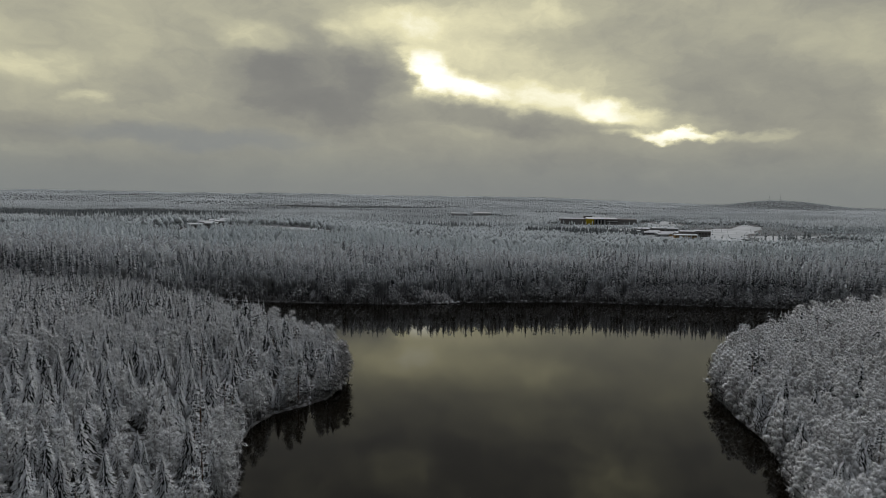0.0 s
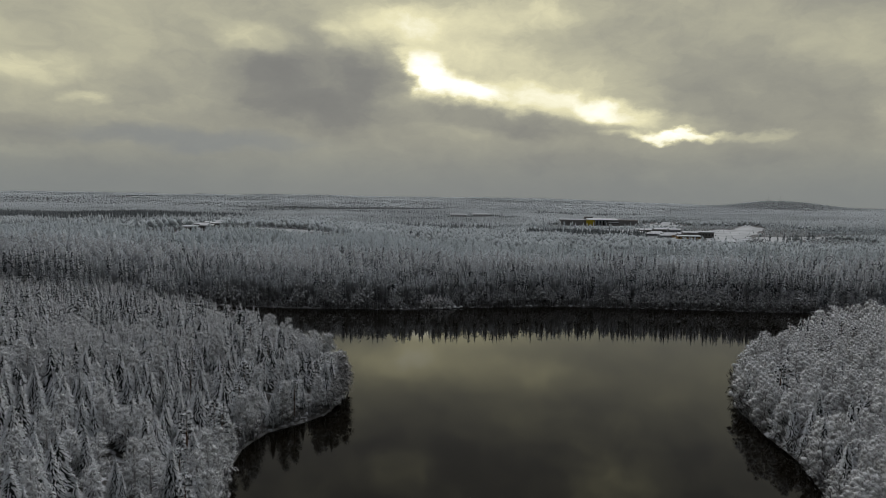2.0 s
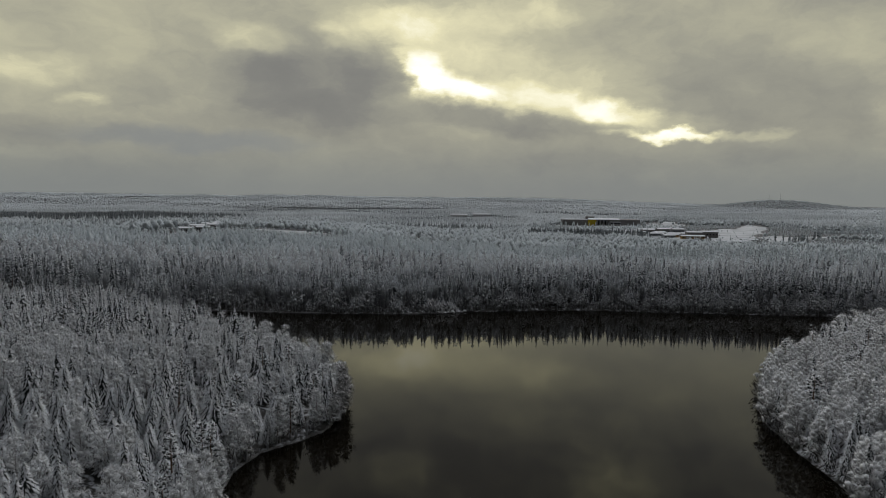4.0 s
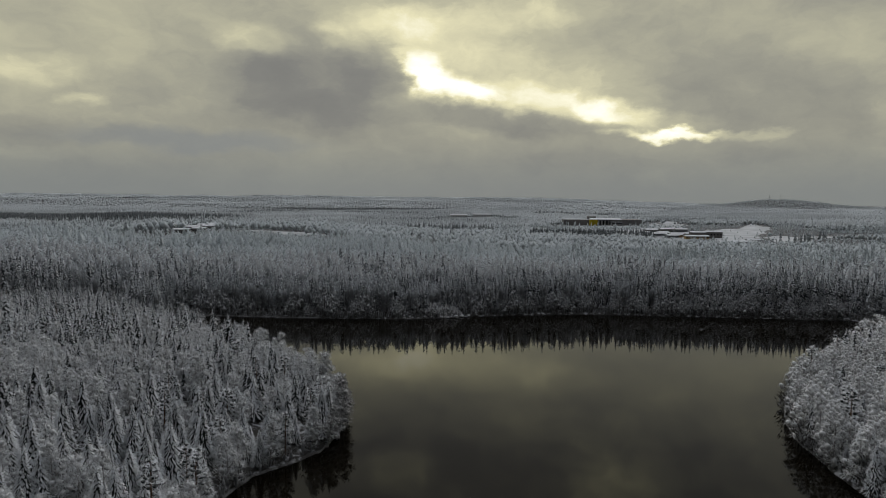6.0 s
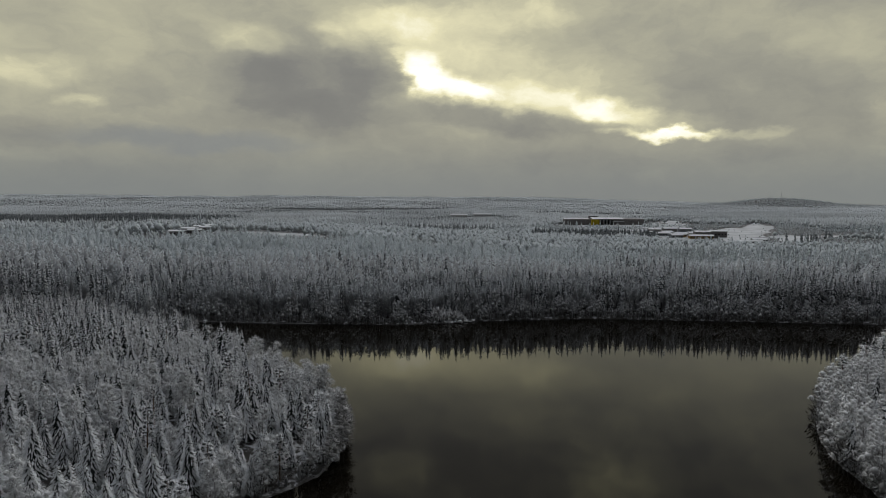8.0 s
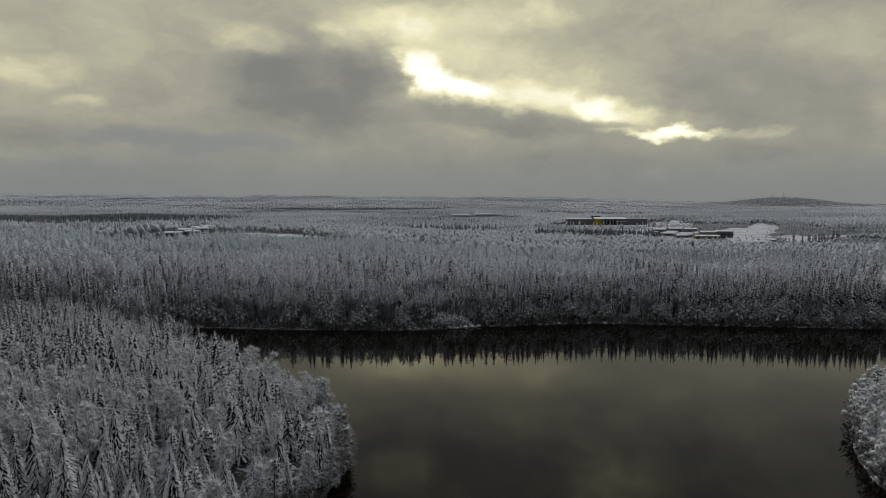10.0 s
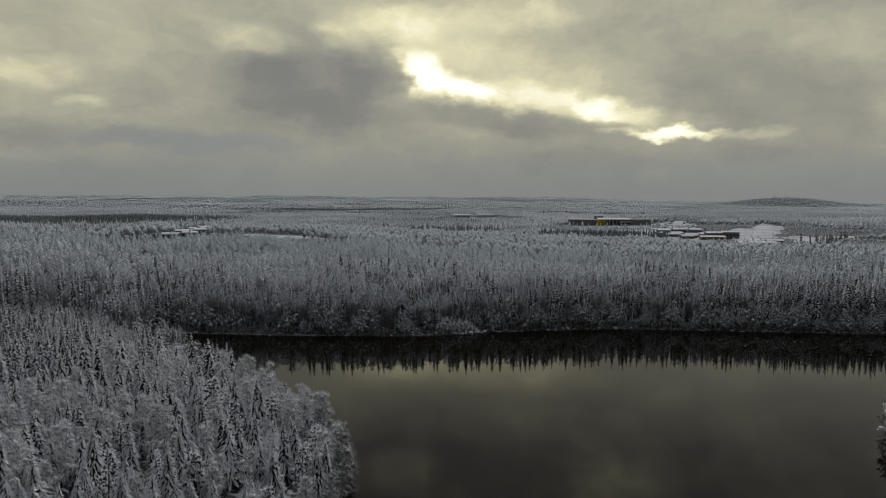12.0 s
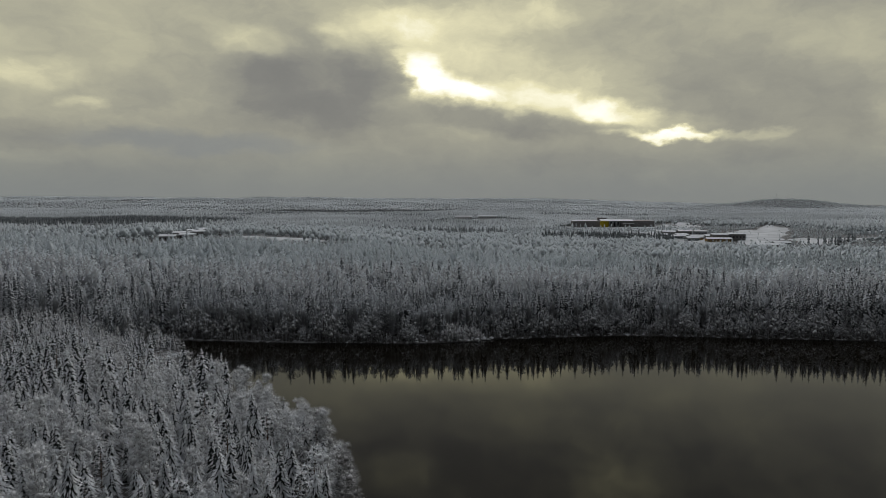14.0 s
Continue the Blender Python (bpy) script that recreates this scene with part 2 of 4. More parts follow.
def water_material():
    k = Mat("dark_lake_water", 0.035, 0.36)
    k.b.inputs["IOR"].default_value = 1.333
    k.bump(k.noise(0.25, 3.0), 0.02, 0.05)
    return k.done(k.mix(k.noise(0.01, 2.0), (0.0036, 0.0029, 0.0017), (0.0052, 0.0040, 0.0021)))


def plaster(name, a, b, scale=0.4, rough=0.8):
    k = Mat(name, rough, 0.3)
    return k.done(k.mix(k.step(k.noise(scale, 4.0), 0.3, 0.7), a, b))


M_GROUND, M_WATER = ground_material(), water_material()
M_FIELD = plaster("wind_swept_snow", (0.36, 0.38, 0.40), (0.58, 0.60, 0.62), 0.03, 0.9)
M_SNOW = plaster("snow_cover", (0.60, 0.63, 0.66), (0.76, 0.78, 0.80), 0.25, 0.85)
M_DARKWALL = plaster("dark_brown_boards", (0.20, 0.19, 0.184), (0.27, 0.257, 0.25))
M_GREYWALL = plaster("grey_panels", (0.22, 0.23, 0.24), (0.30, 0.31, 0.32))
M_WHITEWALL = plaster("white_render", (0.55, 0.55, 0.55), (0.68, 0.68, 0.68))
M_YELLOW = plaster("yellow_panels", (0.48, 0.36, 0.02), (0.56, 0.43, 0.035))
M_OCHRE = plaster("ochre_render", (0.35, 0.22, 0.09), (0.45, 0.29, 0.13))
M_GLASS = plaster("dark_window_glass", (0.02, 0.022, 0.026), (0.03, 0.032, 0.036), 0.4, 0.15)
M_BANK = frosted("snowy_shore_edge", (0.06, 0.056, 0.052), (0.62, 0.64, 0.66), -0.3, 0.9, 0.25, 0.5, 1.5)
M_STONE = frosted("snow_capped_rock", (0.08, 0.08, 0.08), (0.76, 0.78, 0.80), 0.15, 0.4, top_gain=0.9)


# ---- plan ----
SHORE_LEFT = [(-50, -260), (-38, 20), (-35, 90), (-34.5, 112), (-37.5, 127), (-42.5, 141), (-43.5, 153), (-41, 163), (-34.5, 170), (-28.7, 177), (-26.3, 188), (-26.3, 197),
              (-29, 208), (-40, 226), (-55, 246), (-76, 270), (-99, 300), (-109, 318), (-113.5, 328), (-131, 338)]
SHORE_FAR = [(-134, 346), (-107, 345), (-82, 342.5), (-62, 341.5), (-29, 341), (-22, 341), (3, 344.5), (10, 349), (44, 354.5), (73, 358),
             (107, 355.5), (120, 354), (166, 350), (200, 347), (236, 338)]
SHORE_RIGHT = [(226, 318), (185, 292), (150, 268), (122, 245), (107, 226), (96, 207), (91.5, 197), (88, 185), (87, 170), (86, 150), (83, 137),
               (77, 120), (70, 98), (64, 60), (66, 0), (80, -260)]
LAKE = np.array(SHORE_LEFT + SHORE_FAR + SHORE_RIGHT, float)


def smooth(a, b, v):
    t = np.clip((v - a) / (b - a), 0, 1)
    return t * t * (3 - 2 * t)


def lake_distance(x, y):
    """Metres from the shore line: over 0 on land, under 0 on the water."""
    x, y = np.asarray(x, float), np.asarray(y, float)
    best, inside = np.full(x.shape, 1e9), np.zeros(x.shape, bool)
    for (ax, ay), (bx, by) in zip(LAKE, np.roll(LAKE, -1, 0)):
        dx, dy = bx - ax, by - ay
        t = np.clip(((x - ax) * dx + (y - ay) * dy) / (dx * dx + dy * dy), 0, 1)
        best = np.minimum(best, np.hypot(x - ax - t * dx, y - ay - t * dy))
        cross = (ay > y) != (by > y)
        inside ^= cross & (x < ax + (y - ay) * dx / (dy if dy else 1e-9))
    return np.where(inside, -best, best)


def waves(x, y, length, seed):
    """Gentle rolling noise from a few crossing waves, about -1 to 1."""
    r = np.random.RandomState(seed)
    out = 0
    for _ in range(6):
        a, p, s = r.uniform(0, 2 * np.pi), r.uniform(0, 2 * np.pi), r.uniform(0.7, 1.6)
        out = out + np.sin((x * np.cos(a) + y * np.sin(a)) * 2 * np.pi * s / length + p)
    return out / 3.0


def height(x, y, sd=None):
    sd = lake_distance(x, y) if sd is None else sd
    bank = np.where(sd < 0, np.maximum(sd * 0.35, -4), 0.25 + 0.9 * smooth(0, 5, sd) + 5.4 * smooth(4, 45, sd))
    land = smooth(10, 140, sd)
    ridge = 22 * np.exp(-((x + 230) / 260) ** 2 - ((y - 620) / 230) ** 2)
    d = np.hypot(x, y)
    roll = 2.2 * waves(x, y, 420, 3) * smooth(300, 900, d) + 6.5 * waves(x * 0.6, y, 1000, 5) * smooth(1300, 2600, d)
    side = np.clip(x / np.maximum(d, 1), -0.6, 0.6)
    rise = smooth(2200, 4700, d) * (46 - 44 * smooth(0.05, 0.5, side))
    hill = 40 * np.exp(-(np.abs((x - 1905) / 235) ** 3) - ((y - 3700) / 260) ** 2)
    dip = -4.5 * np.exp(-((x - 335) / 170) ** 2 - ((y - 1320) / 170) ** 2)
    return bank + land * (ridge + roll + dip) + rise + hill


# open snow: centre, half length, half width, turn in degrees
CLEARINGS = [(425, 985, 175, 50, 64), (473, 1410, 130, 52, 70), (585, 1245, 150, 30, 64), (316, 1302, 125, 70, 0), (-108.5, 320, 7.5, 4, 60), (352, 800, 50, 20, 62),
             (330, 930, 120, 36, 66), (540, 1640, 120, 30, 20), (470, 905, 90, 34, 60), (560, 960, 70, 22, 10), (-226, 618, 92, 17, 97), (-151, 612, 47, 17, 2), (58, 1596, 76, 36, 0),
             (-1730, 3480, 130, 190, 0), (500, 1110, 160, 46, 64), (760, 1100, 130, 26, 5), (-330, 640, 16, 10, 0), (-300, 455, 12, 7, 0), (850, 3250, 110, 80, 0)]


def in_clearing(x, y, grow=1.0):
    out = np.zeros(np.shape(x), bool)
    for cx, cy, a, b, turn in CLEARINGS:
        c, s = math.cos(radians(turn)), math.sin(radians(turn))
        u, v = (x - cx) * c + (y - cy) * s, -(x - cx) * s + (y - cy) * c
        out |= (u / a) ** 2 + (v / b) ** 2 < grow
    return out


# dark spruce stands: centre, half width, half depth, spacing
PLANTATIONS = [(-830, 1470, 400, 110, 6.6), (200, 888, 96, 38, 6.0), (-20, 1010, 105, 34, 6.5), (440, 838, 21, 22, 4.8), (512, 905, 9, 12, 4.8), (-600, 1950, 300, 60, 11.0),
               (520, 2050, 260, 60, 12.0), (-250, 2500, 420, 70, 14.0), (-60, 1330, 130, 30, 7.5), (-120, 1780, 240, 30, 9.0), (-600, 1215, 210, 26, 8.0), (-505, 765, 95, 62, 6.0)]


def in_plantation(x, y):
    out = np.zeros(np.shape(x), bool)
    for cx, cy, a, b, _ in PLANTATIONS:
        out |= ((x - cx) / a) ** 2 + ((y - cy + 0.5 * b) / (b * 1.5)) ** 2 < 0.95
    return out


def low_growth(x, y):
    """Young wood in front of the houses: how tall it is against the rest."""
    out = np.ones(np.shape(x))
    for cx, cy, a, b, f in ((-155, 570, 75, 30, 0.3), (-225, 545, 60, 30, 0.55), (330, 1180, 170, 110, 0.18), (316, 1240, 130, 40, 0.12), (400, 830, 150, 110, 0.4), (560, 980, 120, 80, 0.28), (330, 900, 130, 85, 0.45), (480, 1200, 170, 190, 0.35), (58, 1510, 130, 80, 0.4), (-1730, 3200, 260, 120, 0.4), (-800, 1295, 430, 80, 0.4), (-250, 2390, 420, 70, 0.4), (520, 1960, 260, 60, 0.45)):
        out = np.minimum(out, np.where(((x - cx) / a) ** 2 + ((y - cy) / b) ** 2 < 1, f, 1.0))
    return out


# ---- mesh helpers ----
def fill(name, verts, tris, mats, index=None, smooth=False):
    """A mesh from arrays of points and triangles."""
    me = bpy.data.meshes.new(name)
    verts, tris = np.asarray(verts, np.float32), np.asarray(tris, np.int32)
    me.vertices.add(len(verts))
    me.vertices.foreach_set("co", verts.ravel())
    me.loops.add(tris.size)
    me.loops.foreach_set("vertex_index", tris.ravel())
    me.polygons.add(len(tris))
    me.polygons.foreach_set("loop_start", np.arange(0, tris.size, 3, dtype=np.int32))
    for m in mats:
        me.materials.append(m)
    if index is not None:
        me.polygons.foreach_set("material_index", np.asarray(index, np.int32))
    if smooth:
        me.polygons.foreach_set("use_smooth", np.ones(len(tris), bool))
    me.update(calc_edges=True)
    return me


def part(name, bm, material, parent, label=""):
    me = bpy.data.meshes.new(name)
    bm.to_mesh(me)
    bm.free()
    me.materials.append(material)
    ob = new(name, me)
    ob.parent = parent
    return tagged(ob, label)


class Heap:
    """Points and triangles that grow piece by piece."""

    def __init__(self):
        self.v, self.t = [], []

    def add(self, pts, tris):
        n = len(self.v)
        self.v += [tuple(p) for p in pts]
        self.t += [(a + n, b + n, c + n) for a, b, c in tris]

    def tube(self, pts, radii, sides):
        """A tapered limb along the points."""
        ring = []
        for (x, y, z), r in zip(pts, radii):
            ring += [(x + r * math.cos(2 * math.pi * k / sides), y + r * math.sin(2 * math.pi * k / sides), z) for k in range(sides)]
        tris = []
        for i in range(len(pts) - 1):
            for k in range(sides):
                a, b = i * sides + k, i * sides + (k + 1) % sides
                tris += [(a, b, b + sides), (a, b + sides, a + sides)]
        self.add(ring, tris)

    def arrays(self):
        return np.array(self.v, np.float32), np.array(self.t, np.int32)


# ---- kinds of tree: each gives a trunk, the frosted outside of the crown and an inside for shade tones ----
def ring_cone(h, r, rows, sides):
    """A ragged round body through rows of (x, y, z, radius), closed at the top."""
    pts, tris = [], []
    for n, (x, y, z, rad) in enumerate(rows[:-1]):
        for k in range(sides):
            a = 6.283 * (k + 0.5 * (n % 2)) / sides
            q = rad * r.uniform(0.75, 1.2)
            pts.append((x + q * math.cos(a), y + q * math.sin(a), z + r.uniform(-0.12, 0.12) * rad))
    for n in range(len(rows) - 2):
        for k in range(sides):
            a, b = n * sides + k, n * sides + (k + 1) % sides
            tris += [(a, b, b + sides), (a, b + sides, a + sides)]
    last = (len(rows) - 2) * sides
    pts.append(rows[-1][:3])
    tris += [(last + k, last + (k + 1) % sides, len(pts) - 1) for k in range(sides)]
    h.add(pts, tris)


def finger(h, base, tip, half, sag):
    """A narrow roof-shaped spray from base to tip, its two flanks hanging."""
    way = tip - base
    side = np.array([-way[1], way[0], 0.0])
    side *= half / (np.linalg.norm(side) + 1e-9)
    mid = base * 0.45 + tip * 0.55 - np.array([0, 0, sag])
    h.add([base, mid + side, tip, mid - side], [(0, 1, 2), (0, 2, 3)])


def spruce(r, tall, wide, step, sides, half=0.14, full=0.85, core_sides=7, inside=0.62, low=0.05):
    """A spruce: whorls of drooping boughs, each a stubby snowy spray, one above the other round a solid inside that
    stands in for its shaded needles.
    """
    trunk, crown, core = Heap(), Heap(), Heap()
    lean = r.uniform(-0.02, 0.02, 2) * tall
    trunk.tube([(0, 0, -0.4), (lean[0] * 0.4, lean[1] * 0.4, tall * 0.5), (lean[0], lean[1], tall * 0.97)], [tall * 0.014, tall * 0.008, 0.02], sides)
    ring_cone(core, r, [(lean[0] * f, lean[1] * f, tall * (low + (0.97 - low) * f) - 0.25, wide * inside * (1 - f) ** full) for f in (0, 0.15, 0.32, 0.5, 0.68, 0.84, 0.97)], core_sides)
    grow, lop = r.uniform(0.82, 1.15, 7), r.uniform(0, 6.28)
    z = tall * low
    while z < tall * 0.97:
        f = z / tall
        span = wide * (1 - f) ** full * r.uniform(0.84, 1.14) + 0.1
        n = max(4, int(6.283 * span / (step * 1.05)))
        a0 = r.uniform(0, 6.28)
        for k in range(n):
            a = a0 + 6.283 * (k + r.uniform(-0.3, 0.3)) / n
            q = span * grow[int(a * 1.114) % 7] * r.uniform(0.85, 1.15) * (1 + 0.08 * math.cos(a - lop))
            c, s = math.cos(a), math.sin(a)
            reach = min(q * 0.95, step * r.uniform(1.3, 2.0))
            top = z + r.uniform(-0.2, 0.2) * step
            fall = reach * r.uniform(0.45, 0.85)
            stem = np.array([lean[0] * f, lean[1] * f, 0])
            base = stem + np.array([c * (q - reach), s * (q - reach), min(top + fall, tall * 0.985)])
            turn = a + r.uniform(-0.3, 0.3)
            tip = base + np.array([math.cos(turn) * reach, math.sin(turn) * reach, -fall])
            finger(crown, base, tip, half * r.uniform(0.75, 1.3) * min(1.0, 0.55 + q), 0.06)
        z += step * r.uniform(0.62, 0.88) * (1 - 0.3 * f)
    spire = np.array([lean[0], lean[1], tall * 0.93])
    crown.add([spire + np.array(p) for p in ((-0.11, -0.08, 0), (0.11, -0.08, 0), (0, 0.13, 0), (0, 0, 0.08 * tall))], [(0, 1, 3), (1, 2, 3), (2, 0, 3)])
    return trunk.arrays(), crown.arrays(), core.arrays()


def blade(h, r, p, d, length, width):
    """One flat bunch of twigs from p along d."""
    d = d / (np.linalg.norm(d) + 1e-9)
    side = np.cross(d, r.normal(size=3))
    side /= np.linalg.norm(side) + 1e-9
    h.add([p - side * width, p + side * width, p + d * length], [(0, 1, 2)])


ICO = {}


def lump(h, r, c, rx, rz, fine=1, rough=0.25):
    """A ragged clump."""
    if fine == 0 and 0 not in ICO:
        ICO[0] = (np.array([(1, 0, 0), (-1, 0, 0), (0, 1, 0), (0, -1, 0), (0, 0, 1), (0, 0, -1)], float),
                  [(0, 2, 4), (2, 1, 4), (1, 3, 4), (3, 0, 4), (2, 0, 5), (1, 2, 5), (3, 1, 5), (0, 3, 5)])
    if fine not in ICO:
        bm = bmesh.new()
        bmesh.ops.create_icosphere(bm, subdivisions=fine, radius=1)
        bm.verts.ensure_lookup_table()
        ICO[fine] = (np.array([v.co[:] for v in bm.verts]), [[v.index for v in f.verts] for f in bm.faces])
        bm.free()
    v = ICO[fine][0] * r.uniform(1 - rough, 1 + rough, (len(ICO[fine][0]), 1))
    a = r.uniform(0, 6.283)
    v = v * np.array([rx * r.uniform(0.85, 1.2), rx * r.uniform(0.85, 1.2), rz])
    v = np.stack([v[:, 0] * math.cos(a) - v[:, 1] * math.sin(a), v[:, 0] * math.sin(a) + v[:, 1] * math.cos(a), v[:, 2]], 1)
    h.add(v + c, ICO[fine][1])


def plume(h, r, c, way, size, n, width, spread, sag):
    """Snowy sprays that fan out from c about the direction way and bend down under their load."""
    for _ in range(n):
        d = way + r.normal(size=3) * spread
        d /= np.linalg.norm(d) + 1e-9
        reach = size * r.uniform(0.55, 1.15)
        tip = c + d * reach - np.array([0, 0, sag * reach * r.uniform(0.4, 1.3)])
        w = width * r.uniform(0.6, 1.4)
        finger(h, c + d * 0.1 * size, tip, w, 0.35 * w)


def tuft(crown, core, r, c, size, twigs, width, reach, drape, fine=1):
    """A rounded bunch of twigs: sprays that lie over a shade-toned inside and stand out or hang down round it."""
    lump(core, r, c, size * (0.46 if drape > 0 else 0.42), size * (0.6 if drape > 0 else 0.5), fine, 0.5)
    if drape <= 0:
        for _ in range(twigs // 3):
            d = r.normal(size=3) + np.array([0, 0, 0.6])
            d /= np.linalg.norm(d)
            side = np.cross(d, r.normal(size=3))
            side *= 2.2 * width / (np.linalg.norm(side) + 1e-9)
            base = c - d * 0.15 * size
            core.add([base - side, base + side, base + d * size * r.uniform(0.5, 0.8)], [(0, 1, 2)])
    turn = r.uniform(0, 6.28)
    for k in range(twigs):
        z = 1 - 1.55 * (k + r.uniform(0, 1)) / twigs
        a = 2.4 * k + turn + r.uniform(-0.4, 0.4)
        w = math.sqrt(max(1 - z * z, 0.02))
        d = np.array([math.cos(a) * w, math.sin(a) * w, z])
        hang = np.array([0, 0, -1.0]) + d * z
        way = d * (1 - drape) + hang * drape + r.normal(size=3) * 0.28
        way *= size * reach * r.uniform(0.6, 1.25) / (np.linalg.norm(way) + 1e-9)
        base = c + d * size * r.uniform(0.45, 0.8)
        side = np.cross(d + r.normal(size=3) * 0.3, way)
        side *= width * r.uniform(0.6, 1.4) / (np.linalg.norm(side) + 1e-9)
        crown.add([base - side, base + side, base + way], [(0, 1, 2)])


def birch(r, tall, wide, limbs, twigs, width, sides, low=0.18, size=0.9, reach=0.8, drape=0.35, fine=1):
    """A bare rounded crown: limbs arch out from the stem and end in bunches of frosted twigs."""
    trunk, crown, core = Heap(), Heap(), Heap()
    lean = r.uniform(-0.05, 0.05, 2) * tall
    trunk.tube([(0, 0, -0.4), (lean[0] * 0.5, lean[1] * 0.5, tall * 0.45), (lean[0], lean[1], tall * 0.9)], [tall * 0.012, tall * 0.008, 0.03], sides)
    grow = r.uniform(0.7, 1.25, 6)
    for b in range(limbs):
        f = ((b + r.uniform(0.1, 0.9)) / limbs) ** 0.8
        a = (b * 2.4 + r.uniform(-0.6, 0.6)) % 6.283
        out = wide * math.sin(math.pi * (0.20 + 0.76 * f)) ** 0.7 * grow[int(a / 1.0473) % 6] * r.uniform(0.35, 0.95)
        c, s = math.cos(a), math.sin(a)
        z = tall * (low + (0.94 - low) * f)
        root = np.array([lean[0] * f, lean[1] * f, max(z - out * 0.9 - 0.4, tall * 0.1)])
        end = np.array([lean[0] * f + c * out, lean[1] * f + s * out, z])
        if sides > 3:
            trunk.tube([tuple(root), tuple(root * 0.45 + end * 0.55 + np.array([0, 0, 0.15 * out])), tuple(end)], [0.06, 0.04, 0.015], 3)
        tuft(crown, core, r, end, size * r.uniform(0.7, 1.3) * (1.15 - 0.4 * f), twigs, width, reach, drape, fine)
    return trunk.arrays(), crown.arrays(), core.arrays()


def pine(r, tall, wide, clumps, twigs, sides):
    """A pine: a bare lower stem and bent limbs that hold flat clumps of needles under snow."""
    trunk, crown, core = Heap(), Heap(), Heap()
    lean = r.uniform(-0.04, 0.04, 2) * tall
    trunk.tube([(0, 0, -0.4), (lean[0] * 0.5, lean[1] * 0.5, tall * 0.5), (lean[0], lean[1], tall * 0.94)], [tall * 0.015, tall * 0.011, 0.04], sides)
    for i in range(clumps):
        f = (i + r.uniform(0, 1)) / clumps
        z = tall * (0.30 + 0.68 * f)
        a = i * 2.4 + r.uniform(-0.5, 0.5)
        rad = wide * (1 - 0.75 * f ** 1.6) * r.uniform(0.35, 1.0)
        c = np.array([lean[0] * f + math.cos(a) * rad, lean[1] * f + math.sin(a) * rad, z])
        trunk.tube([(lean[0] * f, lean[1] * f, z - 0.5), tuple(c - np.array([0, 0, 0.25]))], [0.07, 0.03], 3)
        size = wide * r.uniform(0.22, 0.36)
        lump(core, r, c - np.array([0, 0, size * 0.3]), size * 0.5, size * 0.3, 1, 0.4)
        plume(crown, r, c + np.array([0, 0, size * 0.15]), np.array([math.cos(a) * 0.3, math.sin(a) * 0.3, 0.25]), size * 1.2, twigs, size * 0.085, 0.8, 0.35)
    return trunk.arrays(), crown.arrays(), core.arrays()


NONE = (np.zeros((0, 3), np.float32), np.zeros((0, 3), np.int32))


def far_spruce(r, tall, wide, tiers, sides):
    crown = Heap()
    for i in range(tiers):
        f = i / tiers
        z, top = tall * (0.08 + 0.86 * f), tall * (0.08 + 0.86 * f + 1.5 / tiers * 0.9)
        rad = wide * (1 - f) ** 0.85 + 0.1
        a0 = r.uniform(0, 6.28)
        ring = [(math.cos(a0 + 6.283 * k / sides) * rad * r.uniform(0.6, 1.2), math.sin(a0 + 6.283 * k / sides) * rad * r.uniform(0.6, 1.2),
                 z + r.uniform(-0.5, 0.5) * tall / tiers) for k in range(sides)]
        crown.add(ring + [(0, 0, min(top, tall))], [(k, (k + 1) % sides, sides) for k in range(sides)])
    return NONE, crown.arrays(), NONE


def far_birch(r, tall, wide, sprays, size, low=0.14, body=0.78):
    """A round crown seen from afar: flat sprays of frosted twigs lying round a shade-toned inside, the upper ones
    face up.
    """
    crown, core = Heap(), Heap()
    lump(core, r, np.array([0, 0, tall * (low + 0.40 * (1 - low))]), wide * body, tall * (1 - low) * 0.40, 0, 0.25)
    for k in range(sprays):
        f = (k + r.uniform(0, 1)) / sprays
        a = 2.4 * k + r.uniform(-0.7, 0.7)
        prof = math.sin(math.pi * (0.25 + 0.72 * f)) ** 0.8 * r.uniform(0.55, 1.08)
        out = np.array([math.cos(a), math.sin(a), 0.0])
        c = out * wide * prof + np.array([0, 0, tall * (low + (0.94 - low) * f)])
        n = out * (1 - 0.5 * f) * 0.6 + np.array([0, 0, 0.65]) + r.normal(size=3) * 0.16
        n /= np.linalg.norm(n)
        u = np.cross(n, r.normal(size=3))
        u /= np.linalg.norm(u) + 1e-9
        v = np.cross(n, u)
        q = size * r.uniform(0.6, 1.25)
        crown.add([c + u * q, c - u * q * 0.5 + v * q * 0.8, c - u * q * 0.6 - v * q * 0.75], [(0, 1, 2)])
    return NONE, crown.arrays(), core.arrays()


def far_plume(r, tall, wide):
    """A whole crown a few metres across, seen from a kilometre or more away."""
    crown = Heap()
    lump(crown, r, np.array([0, 0, tall * 0.5]), wide, tall * 0.52, 0, 0.22)
    return NONE, crown.arrays(), NONE


